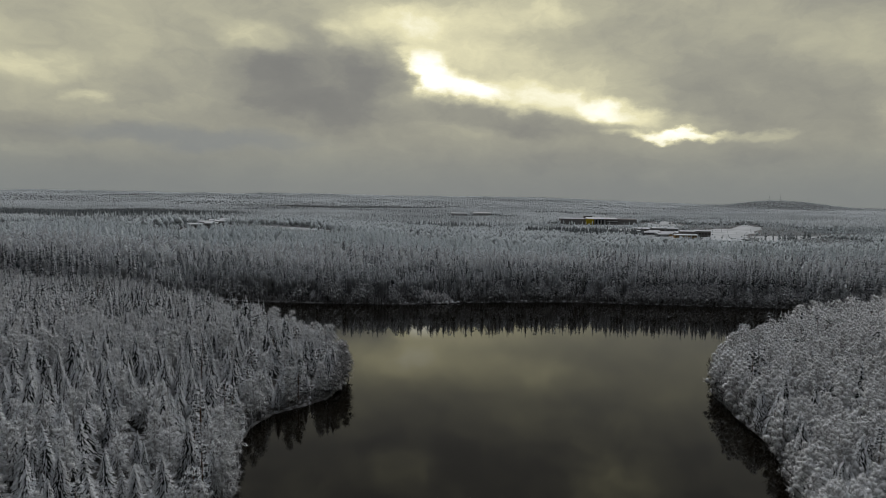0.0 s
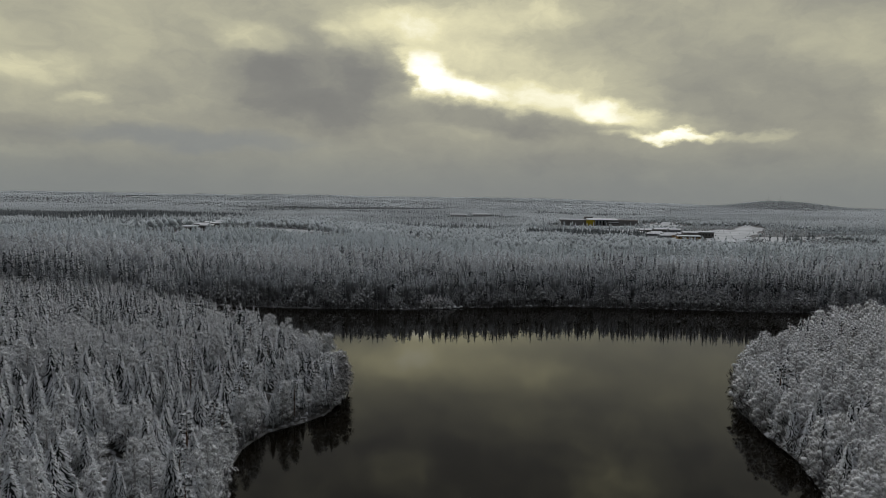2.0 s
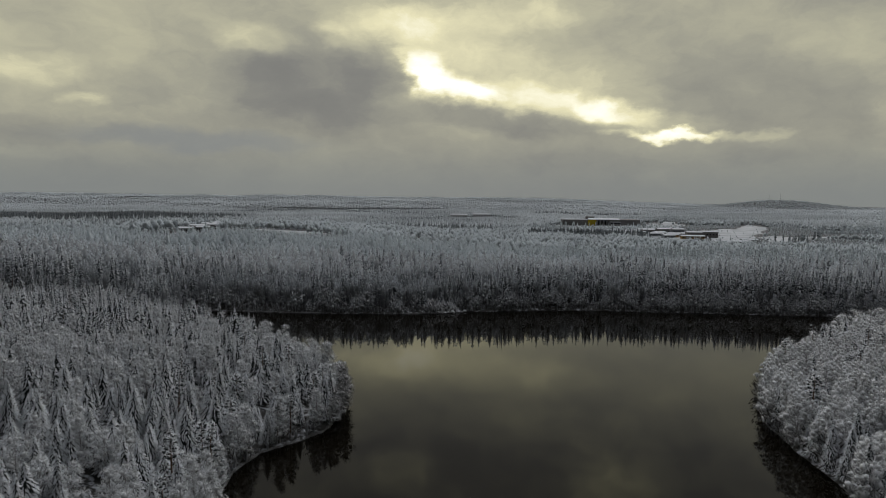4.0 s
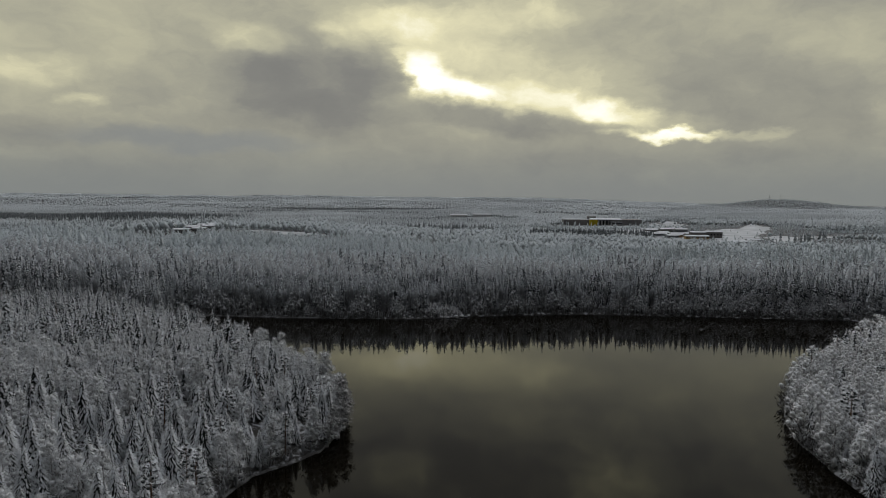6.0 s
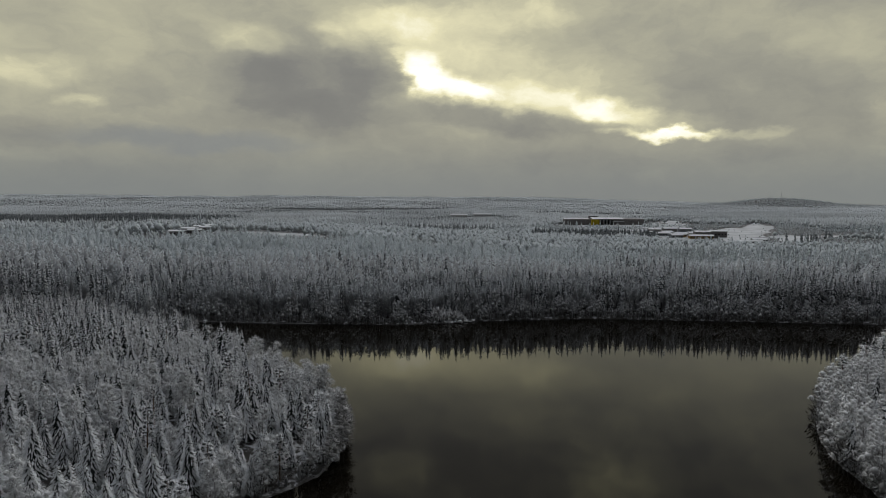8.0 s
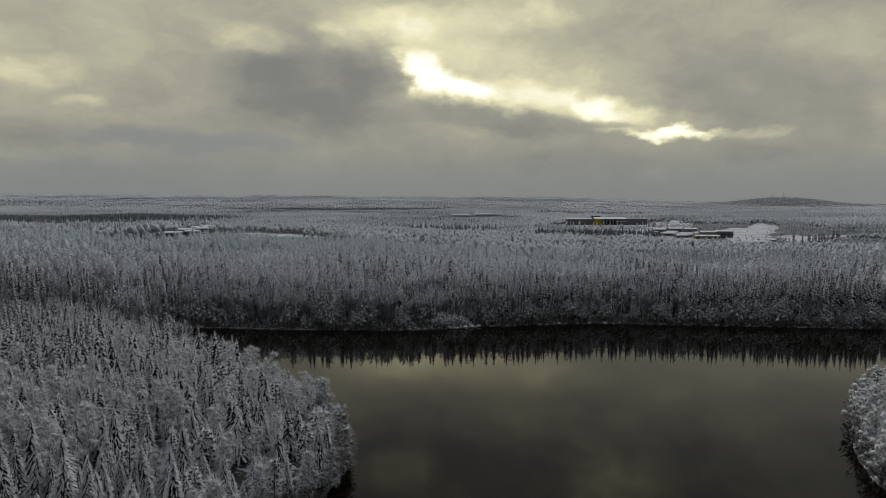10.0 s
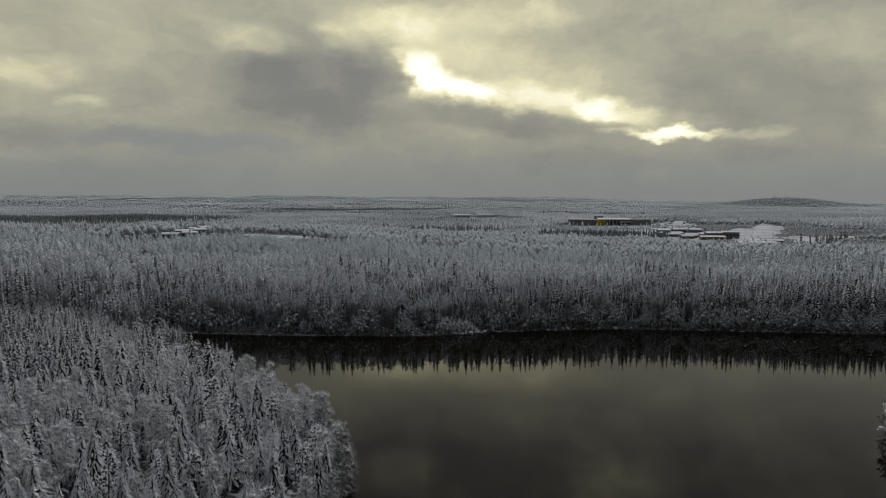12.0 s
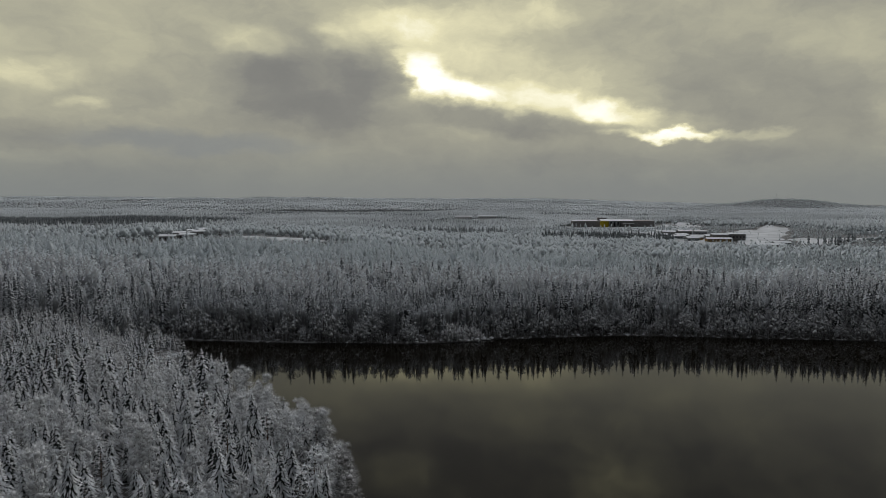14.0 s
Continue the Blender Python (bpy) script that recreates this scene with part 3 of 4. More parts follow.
def broom(r, tall, wide, blades, size, thick, low=0.12, stout=1.0):
    """A slender bare crown seen from afar: upswept sprays of twigs round a thin inside."""
    crown, core = Heap(), Heap()
    ring_cone(core, r, [(0, 0, tall * 0.02, wide * 0.3 * stout), (0, 0, tall * 0.4, wide * 0.42 * stout), (0, 0, tall * 0.62, wide * 0.26 * stout), (0, 0, tall * 0.78, 0)], 4)
    for _ in range(blades):
        f = r.uniform(0, 1) ** 0.85
        prof = math.sin(math.pi * (0.22 + 0.70 * f)) ** 0.8
        a, rad = r.uniform(0, 6.283), wide * prof * r.uniform(0.25, 0.8)
        p = np.array([math.cos(a) * rad, math.sin(a) * rad, tall * (low + (0.86 - low) * f)])
        d = np.array([math.cos(a) * 0.75, math.sin(a) * 0.75, 0.75]) + r.normal(size=3) * 0.5
        blade(crown, r, p, d, size * r.uniform(0.6, 1.2), thick * r.uniform(0.6, 1.4))
    return NONE, crown.arrays(), core.arrays()


def axis(lo, hi, fine_lo, fine_hi, step, grow=1.12):
    mid = list(np.arange(fine_lo, fine_hi + 1e-6, step))
    def run(end, limit):
        out, s, v = [], step, end
        sign = 1 if limit > end else -1
        while (limit - v) * sign > 0:
            s = min(s * grow, 120)
            v += sign * s
            out.append(v if (limit - v) * sign > 0 else limit)
        return out
    return np.array(run(fine_lo, lo)[::-1] + mid + run(fine_hi, hi))


def sheet(name, xs, ys, z, mat):
    gx, gy = np.meshgrid(xs, ys)
    v = np.stack([gx, gy, z(gx, gy)], -1).reshape(-1, 3)
    nx, ny = len(xs), len(ys)
    i = (np.arange(ny - 1)[:, None] * nx + np.arange(nx - 1)[None]).ravel()
    tris = np.concatenate([np.stack([i, i + 1, i + nx + 1], 1), np.stack([i, i + nx + 1, i + nx], 1)])
    me = fill(name, v, tris, [mat])
    me.polygons.foreach_set("use_smooth", np.ones(len(tris), bool))
    return new(name, me)


ground = sheet("ground", axis(-4800, 4800, -150, 250, 3.0), axis(-4800, 4850, 40, 372, 3.0), lambda x, y: height(x, y), M_GROUND)
tagged(ground, "snow-covered forest floor rolling away to low hills", "ground", kind="structure")
water = sheet("water", np.arange(-200, 281, 40.0), np.arange(-260, 381, 40.0), lambda x, y: 0 * x, M_WATER)
tagged(water, "calm dark brown lake mirroring the cloudy sky", "lake", kind="structure")


def snow_bank(points, inset, seed):
    """A thin ledge of snow lying along the waterline."""
    r = np.random.RandomState(seed)
    p = np.array(points, float)
    along = np.concatenate([[0], np.cumsum(np.hypot(*np.diff(p, axis=0).T))])
    u = np.arange(0, along[-1], 1.2)
    x, y = np.interp(u, along, p[:, 0]), np.interp(u, along, p[:, 1])
    nx, ny = -np.gradient(y), np.gradient(x)
    n = np.hypot(nx, ny)
    nx, ny = nx / n * inset, ny / n * inset
    w = np.clip(0.35 + 0.5 * np.sin(u * 0.37 + seed) + r.uniform(-0.4, 0.4, len(u)), 0.05, 1.2)
    rows = [(-0.2, -0.05, 0), (0.0, 0.25, 0.4), (0.0, 0.42, 1.0), (0.3, 0.2, 1.0)]
    pts = np.concatenate([np.stack([x + nx * (o + w * k), y + ny * (o + w * k), h + 0.15 * np.sin(u)], 1) for o, h, k in rows])
    m, tris = len(u), []
    for q in range(3):
        for k in range(m - 1):
            a, b = q * m + k, q * m + k + 1
            tris += [(a, b, b + m), (a, b + m, a + m)]
    ob = new("snow_bank", fill("snow_bank", pts, tris, [M_BANK], smooth=True))
    tagged(ob, "narrow snowy ledge along the water's edge", "bank", kind="structure")


snow_bank(SHORE_LEFT[5:11], 1, 1)
snow_bank(SHORE_LEFT[16:], 1.6, 2)
snow_bank(SHORE_FAR[:4], 1, 3)
snow_bank(SHORE_FAR[4:8], 1, 4)


def snow_field(cx, cy, a, b, turn):
    """An open snow-covered field lying on the ground."""
    rings, spokes = 7, 28
    ang = np.arange(spokes) * 2 * np.pi / spokes
    edge = 0.92 + 0.14 * np.sin(3 * ang + cx) + 0.10 * np.sin(5 * ang + cy) + 0.06 * np.sin(9 * ang)
    u = np.concatenate([[0]] + [a * edge * k / rings * np.cos(ang) for k in range(1, rings + 1)])
    v = np.concatenate([[0]] + [b * edge * k / rings * np.sin(ang) for k in range(1, rings + 1)])
    c, s = math.cos(radians(turn)), math.sin(radians(turn))
    x, y = cx + u * c - v * s, cy + u * s + v * c
    z = height(x, y) + 0.5
    z[-spokes:] -= 1.0
    tris = [(0, 1 + k, 1 + (k + 1) % spokes) for k in range(spokes)]
    for n in range(rings - 1):
        for k in range(spokes):
            p, q = 1 + n * spokes + k, 1 + n * spokes + (k + 1) % spokes
            tris += [(p, p + spokes, q + spokes), (p, q + spokes, q)]
    ob = new("snow_field", fill("snow_field", np.stack([x, y, z], 1), tris, [M_FIELD]))
    tagged(ob, "open field under fresh snow among the woods", "field", kind="structure")


for row in CLEARINGS:
    snow_field(*row)


# ---- forest ----
def scatter(rng, x0, x1, y0, y1, gap, edge, wedge=True):
    """A jittered grid of places on land, inside the country that is looked over."""
    gx, gy = np.meshgrid(np.arange(x0, x1, gap), np.arange(y0, y1, gap))
    x = (gx + rng.uniform(-0.42, 0.42, gx.shape) * gap).ravel()
    y = (gy + rng.uniform(-0.42, 0.42, gy.shape) * gap).ravel()
    ok = (np.abs(x) < 0.76 * (y + 30) + 45) if wedge else np.ones(x.shape, bool)
    x, y = x[ok], y[ok]
    sd = lake_distance(x, y)
    ok = (sd > edge) & (~in_clearing(x, y) | ((rng.uniform(0, 1, x.shape) < 0.09) & ~in_clearing(x, y, 0.12)))
    return x[ok], y[ok], sd[ok]


def stand(name, label, kinds, x, y, z, scale, mats, rng, smooth=False):
    """Many trees as one object; kinds: (trunk, crown) arrays."""
    vs, ts, ms, n = [], [], [], 0
    which, turn = rng.randint(0, len(kinds), len(x)), rng.uniform(0, 6.283, len(x))
    c, s = np.cos(turn), np.sin(turn)
    slim = rng.uniform(0.85, 1.15, len(x))
    for k, pieces in enumerate(kinds):
        i = np.nonzero(which == k)[0]
        for slot, (v, t) in enumerate(pieces):
            if not len(t) or not len(i):
                continue
            w = scale[i][:, None]
            girth = w * slim[i][:, None]
            px = (v[None, :, 0] * c[i][:, None] - v[None, :, 1] * s[i][:, None]) * girth + x[i][:, None]
            py = (v[None, :, 0] * s[i][:, None] + v[None, :, 1] * c[i][:, None]) * girth + y[i][:, None]
            pz = v[None, :, 2] * w + z[i][:, None]
            vs.append(np.stack([px, py, pz], -1).reshape(-1, 3))
            ts.append((t[None] + (np.arange(len(i)) * len(v))[:, None, None] + n).reshape(-1, 3))
            ms.append(np.full(len(ts[-1]), slot))
            n += len(i) * len(v)
    ob = new(name, fill(name, np.concatenate(vs), np.concatenate(ts), mats, np.concatenate(ms), smooth))
    return tagged(ob, label, "forest", kind="stuff")


def tree(name, label, arrays, mats):
    """One tree to copy: an empty at its foot with a trunk and a crown."""
    base = new(name)
    base.empty_display_size = 0.5
    tagged(base, label, "tree", group="trees on the lake shore")
    (tv, tt), (cv, ct), (kv, kt) = arrays
    trunk = new("trunk", fill("trunk", tv, tt, mats[:1]))
    crown = new("crown", fill("crown", np.concatenate([cv, kv]), np.concatenate([ct, kt + len(cv)]), mats[1:], [0] * len(ct) + [1] * len(kt)))
    trunk.parent = crown.parent = base
    return base


R = np.random.RandomState(11)
SPRUCES = [spruce(R, 11.0 * q, 2.75 * w, 0.54, 6) for q, w in ((1.0, 1.0), (1.14, 0.96), (0.86, 1.0), (1.06, 1.12), (0.74, 0.8), (0.95, 0.86))]
BIRCHES = [birch(R, 10.6 * q, 2.1 * w, 17, 84, 0.036, 6, 0.2, 1.0, 0.8, -0.05) for q, w in ((1.0, 1.0), (1.14, 0.88), (0.85, 1.1), (0.93, 0.85), (1.05, 1.06))]
PINES = [pine(R, 12.2 * q, 2.6 * w, 34, 20, 6) for q, w in ((1.0, 1.0), (0.9, 1.15), (1.08, 0.9))]
LADEN = [birch(R, 11.4 * q, 2.9 * w, 28, 56, 0.045, 6, 0.1, 1.05, 0.5, 0.4) for q, w in ((1.0, 1.0), (1.15, 0.9), (0.8, 1.15), (0.95, 1.2))]
MID_LADEN = [birch(R, 11.4 * q, 3.0, 14, 16, 0.12, 3, 0.12, 1.4, 0.65, 0.5, 0) for q in (1.0, 1.1, 0.85)]
MID_SPRUCES = [spruce(R, 11.0 * q, 2.75, 0.8, 3, 0.20, core_sides=6) for q in (1.0, 1.12, 0.86, 1.05)]
BACK_SPRUCES = [spruce(R, 12.0 * q, 2.8, 1.05, 3, 0.26, core_sides=5) for q in (1.0, 1.1, 0.86)]
MID_BIRCHES = [birch(R, 10.8 * q, 2.2, 10, 19, 0.065, 3, 0.2, 1.2, 0.9, -0.12, 0) for q in (1.0, 1.1, 0.85, 0.95)]
MID_PINES = [pine(R, 12 * q, 2.7, 16, 7, 3) for q in (1.0, 0.9, 1.1)]
SHORE_SPRUCES = [spruce(R, 15.8 * q, 2.3, 1.15, 3, 0.28, 0.72, 5, 0.6) for q in (1.0, 1.06, 0.88, 1.03)]
SHORE_BIRCHES = [broom(R, 13 * q, 2.8, 200, 1.4, 0.10) for q in (1.0, 1.1, 0.88, 0.95)]
BACK_BIRCHES = [far_birch(R, 15 * q, 2.7, 110, 0.46) for q in (1.0, 1.1, 0.88, 0.95)]
ALDERS = [birch(R, 9.5 * q, 3.4 * w, 14, 26, 0.075, 3, 0.12, 1.35, 0.5, 0.02, 0) for q, w in ((1.0, 1.0), (1.2, 0.9), (0.75, 1.1), (0.9, 1.15))]
BUSHES = [broom(R, 3.6 * q, 1.9, 50, 0.8, 0.08, 0.04, 0.4) for q in (1.0, 1.2, 0.8)]
SNOWY_BUSHES = [birch(R, 3.4 * q, 1.7, 9, 16, 0.07, 3, 0.1, 0.75, 0.7, 0.4, 0) for q in (1.0, 1.3, 0.75)]
FAR_SPRUCES = [far_spruce(R, 13 * q, 2.3, 3, 5) for q in (1.0, 1.12, 0.88)]
FAR_BIRCHES = [far_birch(R, 10.5 * q, 3.0, 14, 0.85, body=0.92) for q in (1.0, 1.1, 0.88, 0.95)]
TALL_SPRUCES = [far_spruce(R, 17 * q, 2.4, 7, 6) for q in (1.0, 1.1, 0.88)]
TALL_BIRCHES = [far_birch(R, 14 * q, 2.8, 84, 0.58) for q in (1.0, 1.1, 0.88, 0.95)]
DIM_SPRUCES = [far_spruce(R, 11.5 * q, 3.3, 2, 4) for q in (1.0, 1.15, 0.85)]
DIM_BIRCHES = [far_plume(R, 9.5 * q, 3.0 * w) for q, w in ((1.0, 1.0), (1.1, 0.9), (0.85, 1.1), (0.95, 0.95))]
DISTANT_BIRCHES = [far_plume(R, 8.0 * q, 7.0 * w) for q, w in ((1.0, 1.0), (1.1, 0.85), (0.85, 1.15))]


def conifer_share(x, y):
    """How much of the wood is spruce: stands of one kind and another."""
    d = np.hypot(x, y)
    v = 0.5 + 0.42 * waves(x, y, 110, 21) * (d < 500) + 0.5 * waves(x, y * 2.2, 700, 23) * (d >= 500)
    v -= 0.28 * (y > 335) * (y < 545)
    v += 0.34 * (x < -30) * (y < 160) + 0.4 * smooth(-60, -110, x) * smooth(190, 230, y) * (y < 330)
    v -= 0.22 * smooth(1900, 2600, d) + 0.12 * (y > 425)
    v += 0.30 * smooth(60, 220, x) * (y > 330) * (y < 620)
    v -= 0.42 * smooth(470, 560, y) * (1 - smooth(850, 1100, y)) * (1 - smooth(120, 330, x) * 0.7)
    v += 0.6 * (np.abs(y - 1500) < 130) * (x < -520) + 0.6 * (np.abs(x - 1860) < 330) * (np.abs(y - 3650) < 330)
    return np.clip((v - 0.5) * 1.7 + 0.47, 0.03, 0.96)


def near_stretch(x, y):
    """The two headlands' lake sides, whose trees stand as single things."""
    left = (x < 0) & (x > -140) & (y > 86) & (y < 262)
    right = (x > 0) & (y > 86) & (y < 250) & (lake_distance(x, y) < 48)
    return left | right


def plant_headlands():
    rng = np.random.RandomState(5)
    x, y, sd = scatter(rng, -340, 360, 40, 338, 4.5, 0.7)
    # a closed row right behind the waterline
    for line in (SHORE_LEFT[2:], SHORE_RIGHT[:-3]):
        p = np.array(line, float)
        along = np.concatenate([[0], np.cumsum(np.hypot(*np.diff(p, axis=0).T))])
        u = np.arange(1, along[-1], 3.4)
        ex, ey = (np.interp(u, along, p[:, k]) + rng.uniform(-2.6, 2.6, len(u)) for k in (0, 1))
        es = lake_distance(ex, ey)
        ok = (es > 0.4) & (es < 4)
        x, y, sd = np.r_[x, ex[ok]], np.r_[y, ey[ok]], np.r_[sd, es[ok]]
    ok = ((x < 0) & ~((y < 165) & (sd > 4) & (waves(x, y, 26, 41) < -0.62))) | ((x > 0) & (sd > np.where(y > 200, 1.6, 0.3)))
    x, y, sd = x[ok], y[ok], sd[ok]
    z = height(x, y, sd) - 0.1
    share, dice = conifer_share(x, y), rng.uniform(0, 1, len(x))
    left = x < 0
    # 0 spruce, 1 birch, 2 pine, 3 snow-laden birch
    kind = np.where(left, np.where(dice < 0.46 + share * 0.3 + 0.14 * (y < 180), 0, np.where(dice < 0.965, 1, 2)), np.where(dice < 0.08 + share * 0.12 + 0.36 * (sd < 16) * (y < 190), 0, np.where(dice < 0.96, 3, 2)))
    edge = rng.uniform(0, 1, len(x))
    kind = np.where(left & (sd < 6) & (edge < 0.25), 1, kind)
    kind = np.where(left & (sd < 9) & (edge > 0.72) & (y < 215), 2, kind)
    kind = np.where((kind == 0) & (sd < np.where(left, 1.6, 1.2)), np.where(left, 1, 3), kind)
    size = (0.70 + 0.46 * rng.uniform(0, 1, len(x)) ** 0.8) * np.where(kind == 1, 1.06, 1.0) * np.where(left & (sd < 7), 0.95, 1.0) * np.where(~left & (sd < 9), 1.16, 1.0) * np.where(~left & (kind == 0), 0.86, 1.0) * np.where(left & (y > 275), 0.6 + 0.12 * smooth(-125, -170, x), 1.0) * np.where(((x + 103) / 18) ** 2 + ((y - 302) / 22) ** 2 < 1, 0.24, 1.0) * np.where(left, 1.04, 0.96)
    near = near_stretch(x, y)
    bases = [[tree("spruce_tree", "frost-covered spruce with drooping snowy boughs", a, (M_BARK, M_SPRUCE, M_SHADED_NEEDLES)) for a in SPRUCES],
             [tree("birch_tree", "leafless birch white with hoarfrost on its twigs", a, (M_BIRCH_BARK, M_BIRCH, M_BIRCH_SHADE)) for a in BIRCHES],
             [tree("pine_tree", "snow-laden pine with rounded heavy clumps", a, (M_PINE_BARK, M_PINE, M_SHADED_NEEDLES)) for a in PINES],
             [tree("snowy_birch_tree", "rounded birch heavily laden with snow", a, (M_BIRCH_BARK, M_LADEN, M_LADEN_SHADE)) for a in LADEN]]
    made, limit = [0, 0, 0, 0], [300, 300, 100, 300]
    order = np.argsort(np.hypot(x * 0.8, y - 90))
    for i in order:
        k = kind[i]
        if not near[i] or made[k] >= limit[k]:
            continue
        s = size[i]
        m = pose(x[i], y[i], z[i], rng.uniform(-2, 2), rng.uniform(-2, 2), rng.uniform(0, 360)) @ Matrix.Diagonal((s * rng.uniform(0.9, 1.12), s * rng.uniform(0.9, 1.12), s, 1))
        if made[k] < len(bases[k]):
            bases[k][made[k]].matrix_basis = m
        else:
            copy_thing(bases[k][rng.randint(len(bases[k]))], m).matrix_basis = m
        made[k] += 1
        kind[i] = -1
    thin = tree("birch_tree", "leafless birch with thinly frosted brown twigs leaning over the water", BIRCHES[1], (M_BIRCH_BARK, M_BROWN_TWIGS, M_BROWN_TWIGS))
    for n, (px, py, tilt, s) in enumerate(((-27.5, 180, 10, 0.8), (-25.8, 186, 14, 0.95), (-25.6, 192, 16, 1.0), (-25.4, 198, 15, 0.95), (-27.5, 205, 11, 0.9))):
        pz = float(height(np.array([px]), np.array([py]))[0])
        lean = pose(px, py, max(pz, 0.2) - 0.2, 0, tilt, 50 * n) @ Matrix.Diagonal((s * 1.35, s * 1.35, s * 1.1, 1))
        (copy_thing(thin, lean) if n else thin).matrix_basis = lean
    deep = (kind == 0) & ((y > 236) | (x < -165) | (x > 190)) & (y >= 84)
    stand("spruce_wood", "dense wood of frost-covered spruces behind the headland", BACK_SPRUCES, x[deep], y[deep], z[deep], size[deep], (M_BARK, M_SPRUCE, M_SHADED_NEEDLES), rng)
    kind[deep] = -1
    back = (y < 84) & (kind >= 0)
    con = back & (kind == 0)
    stand("spruce_wood", "frosted spruces behind the lake shore", BACK_SPRUCES, x[con], y[con], z[con], size[con], (M_BARK, M_SPRUCE, M_SHADED_NEEDLES), rng)
    con = back & (kind != 0)
    stand("birch_wood", "frosted birches behind the lake shore", MID_BIRCHES, x[con], y[con], z[con], size[con], (M_BIRCH_BARK, M_BIRCH, M_BIRCH_SHADE), rng)
    kind[back] = -1
    for k, name, label, kinds, mats in ((0, "spruce_wood", "dense wood of frost-covered spruces on the headlands", MID_SPRUCES, (M_BARK, M_SPRUCE, M_SHADED_NEEDLES)),
                                        (1, "birch_wood", "hoarfrosted birches between the headland spruces", MID_BIRCHES, (M_BIRCH_BARK, M_BIRCH, M_BIRCH_SHADE)),
                                        (2, "pine_wood", "snow-laden pines on the headlands", MID_PINES, (M_PINE_BARK, M_PINE, M_SHADED_NEEDLES)),
                                        (3, "snowy_birch_wood", "rounded birches heavily laden with snow", MID_LADEN, (M_BIRCH_BARK, M_LADEN, M_LADEN_SHADE))):
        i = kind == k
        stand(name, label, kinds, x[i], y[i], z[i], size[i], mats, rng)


def plant_far_side():
    rng = np.random.RandomState(6)
    # the wood along the far shore
    front, behind = scatter(rng, -400, 430, 335, 390, 3.5, 1.0), scatter(rng, -400, 430, 350, 425, 5.2, 24.0)
    x, y, sd = (np.concatenate([p[front[2] < 24], q]) for p, q in zip(front, behind))
    ok = ~((y < 342) & (x < 150) & (x > -134))
    x, y, sd = x[ok], y[ok], sd[ok]
    z = height(x, y, sd) - 0.1
    con = rng.uniform(0, 1, len(x)) < conifer_share(x, y)
    con |= (sd > 9) & (sd < 34) & (rng.uniform(0, 1, len(x)) < 0.34 + 0.4 * smooth(20, 130, x))
    con |= (x < -120) & (y < 368) & (rng.uniform(0, 1, len(x)) < 0.5)
    con &= sd > 8
    ok = ((x - 0) / 12) ** 2 + ((y - 348) / 6) ** 2 > 1
    x, y, sd, z, con = x[ok], y[ok], sd[ok], z[ok], con[ok]
    size = rng.uniform(0.90, 1.07, len(x)) * (1 + 0.06 * waves(x, y, 60, 31)) * np.where(sd < 9, 0.92 + 0.26 * waves(x, y, 17, 35), 1.28)
    stand("lakeside_spruce_wood", "tall dark spruces with frosted boughs along the far shore", SHORE_SPRUCES, x[con], y[con], z[con], size[con] * 0.96, (M_BARK, M_SPRUCE_SHORE, M_SPRUCE_SHORE), rng)
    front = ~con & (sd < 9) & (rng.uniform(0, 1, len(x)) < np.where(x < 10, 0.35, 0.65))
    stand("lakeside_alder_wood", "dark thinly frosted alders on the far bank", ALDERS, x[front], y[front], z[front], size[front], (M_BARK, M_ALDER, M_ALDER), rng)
    con |= sd < 9
    low = (sd < 26) | ((x < -110) & (y < 375))
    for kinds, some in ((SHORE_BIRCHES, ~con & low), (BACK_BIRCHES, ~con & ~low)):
        stand("lakeside_birch_wood", "grey frosted birches along the far shore", kinds, x[some], y[some], z[some], size[some], (M_BIRCH_BARK, M_SHORE_BIRCH, M_TWIG_SHADE), rng)
    # low bushes on the banks
    x, y, sd = scatter(rng, -150, 260, 70, 372, 1.9, 0.2)
    ok = sd < np.where(y > 336, 5, 2.2)
    x, y, sd = x[ok], y[ok], sd[ok]
    stand("shore_bushes", "frosted willow bushes leaning over the waterline", BUSHES, x, y, height(x, y, sd) - 0.3, rng.uniform(0.6, 1.35, len(x)) * np.where((x > 0) & (y < 260), 1.6, 1.0), (M_BARK, M_BUSH, M_TWIG_SHADE), rng)
    x, y, sd = scatter(rng, -9, 11, 341, 355, 2.1, 0.5)
    ok = ((x - 1) / 10) ** 2 + ((y - 348) / 6) ** 2 < rng.uniform(0.3, 1.1, len(x))
    x, y, sd = x[ok], y[ok], sd[ok]
    stand("snowy_thicket", "young bushes bowed under heavy snow on the bank", SNOWY_BUSHES, x, y, height(x, y, sd) - 0.3, rng.uniform(0.5, 1.6, len(x)), (M_BARK, M_LADEN, M_LADEN_SHADE), rng)
    for name, y0, y1, gap, sp, bi in (("close", 425, 560, 5.0, TALL_SPRUCES, TALL_BIRCHES), ("near", 560, 1100, 6.5, FAR_SPRUCES, FAR_BIRCHES), ("middle", 1100, 2300, 6.8, DIM_SPRUCES, DIM_BIRCHES),
                                      ("distant", 2300, 4780, 15.5, DIM_SPRUCES, DISTANT_BIRCHES)):
        x, y, sd = scatter(rng, -0.8 * y1, 0.8 * y1, y0, y1, gap, 4.0)
        ok = (np.hypot(x, y) < 4840) & ~in_plantation(x, y)
        x, y, sd = x[ok], y[ok], sd[ok]
        z = height(x, y, sd) - 0.1
        con = rng.uniform(0, 1, len(x)) < conifer_share(x, y)
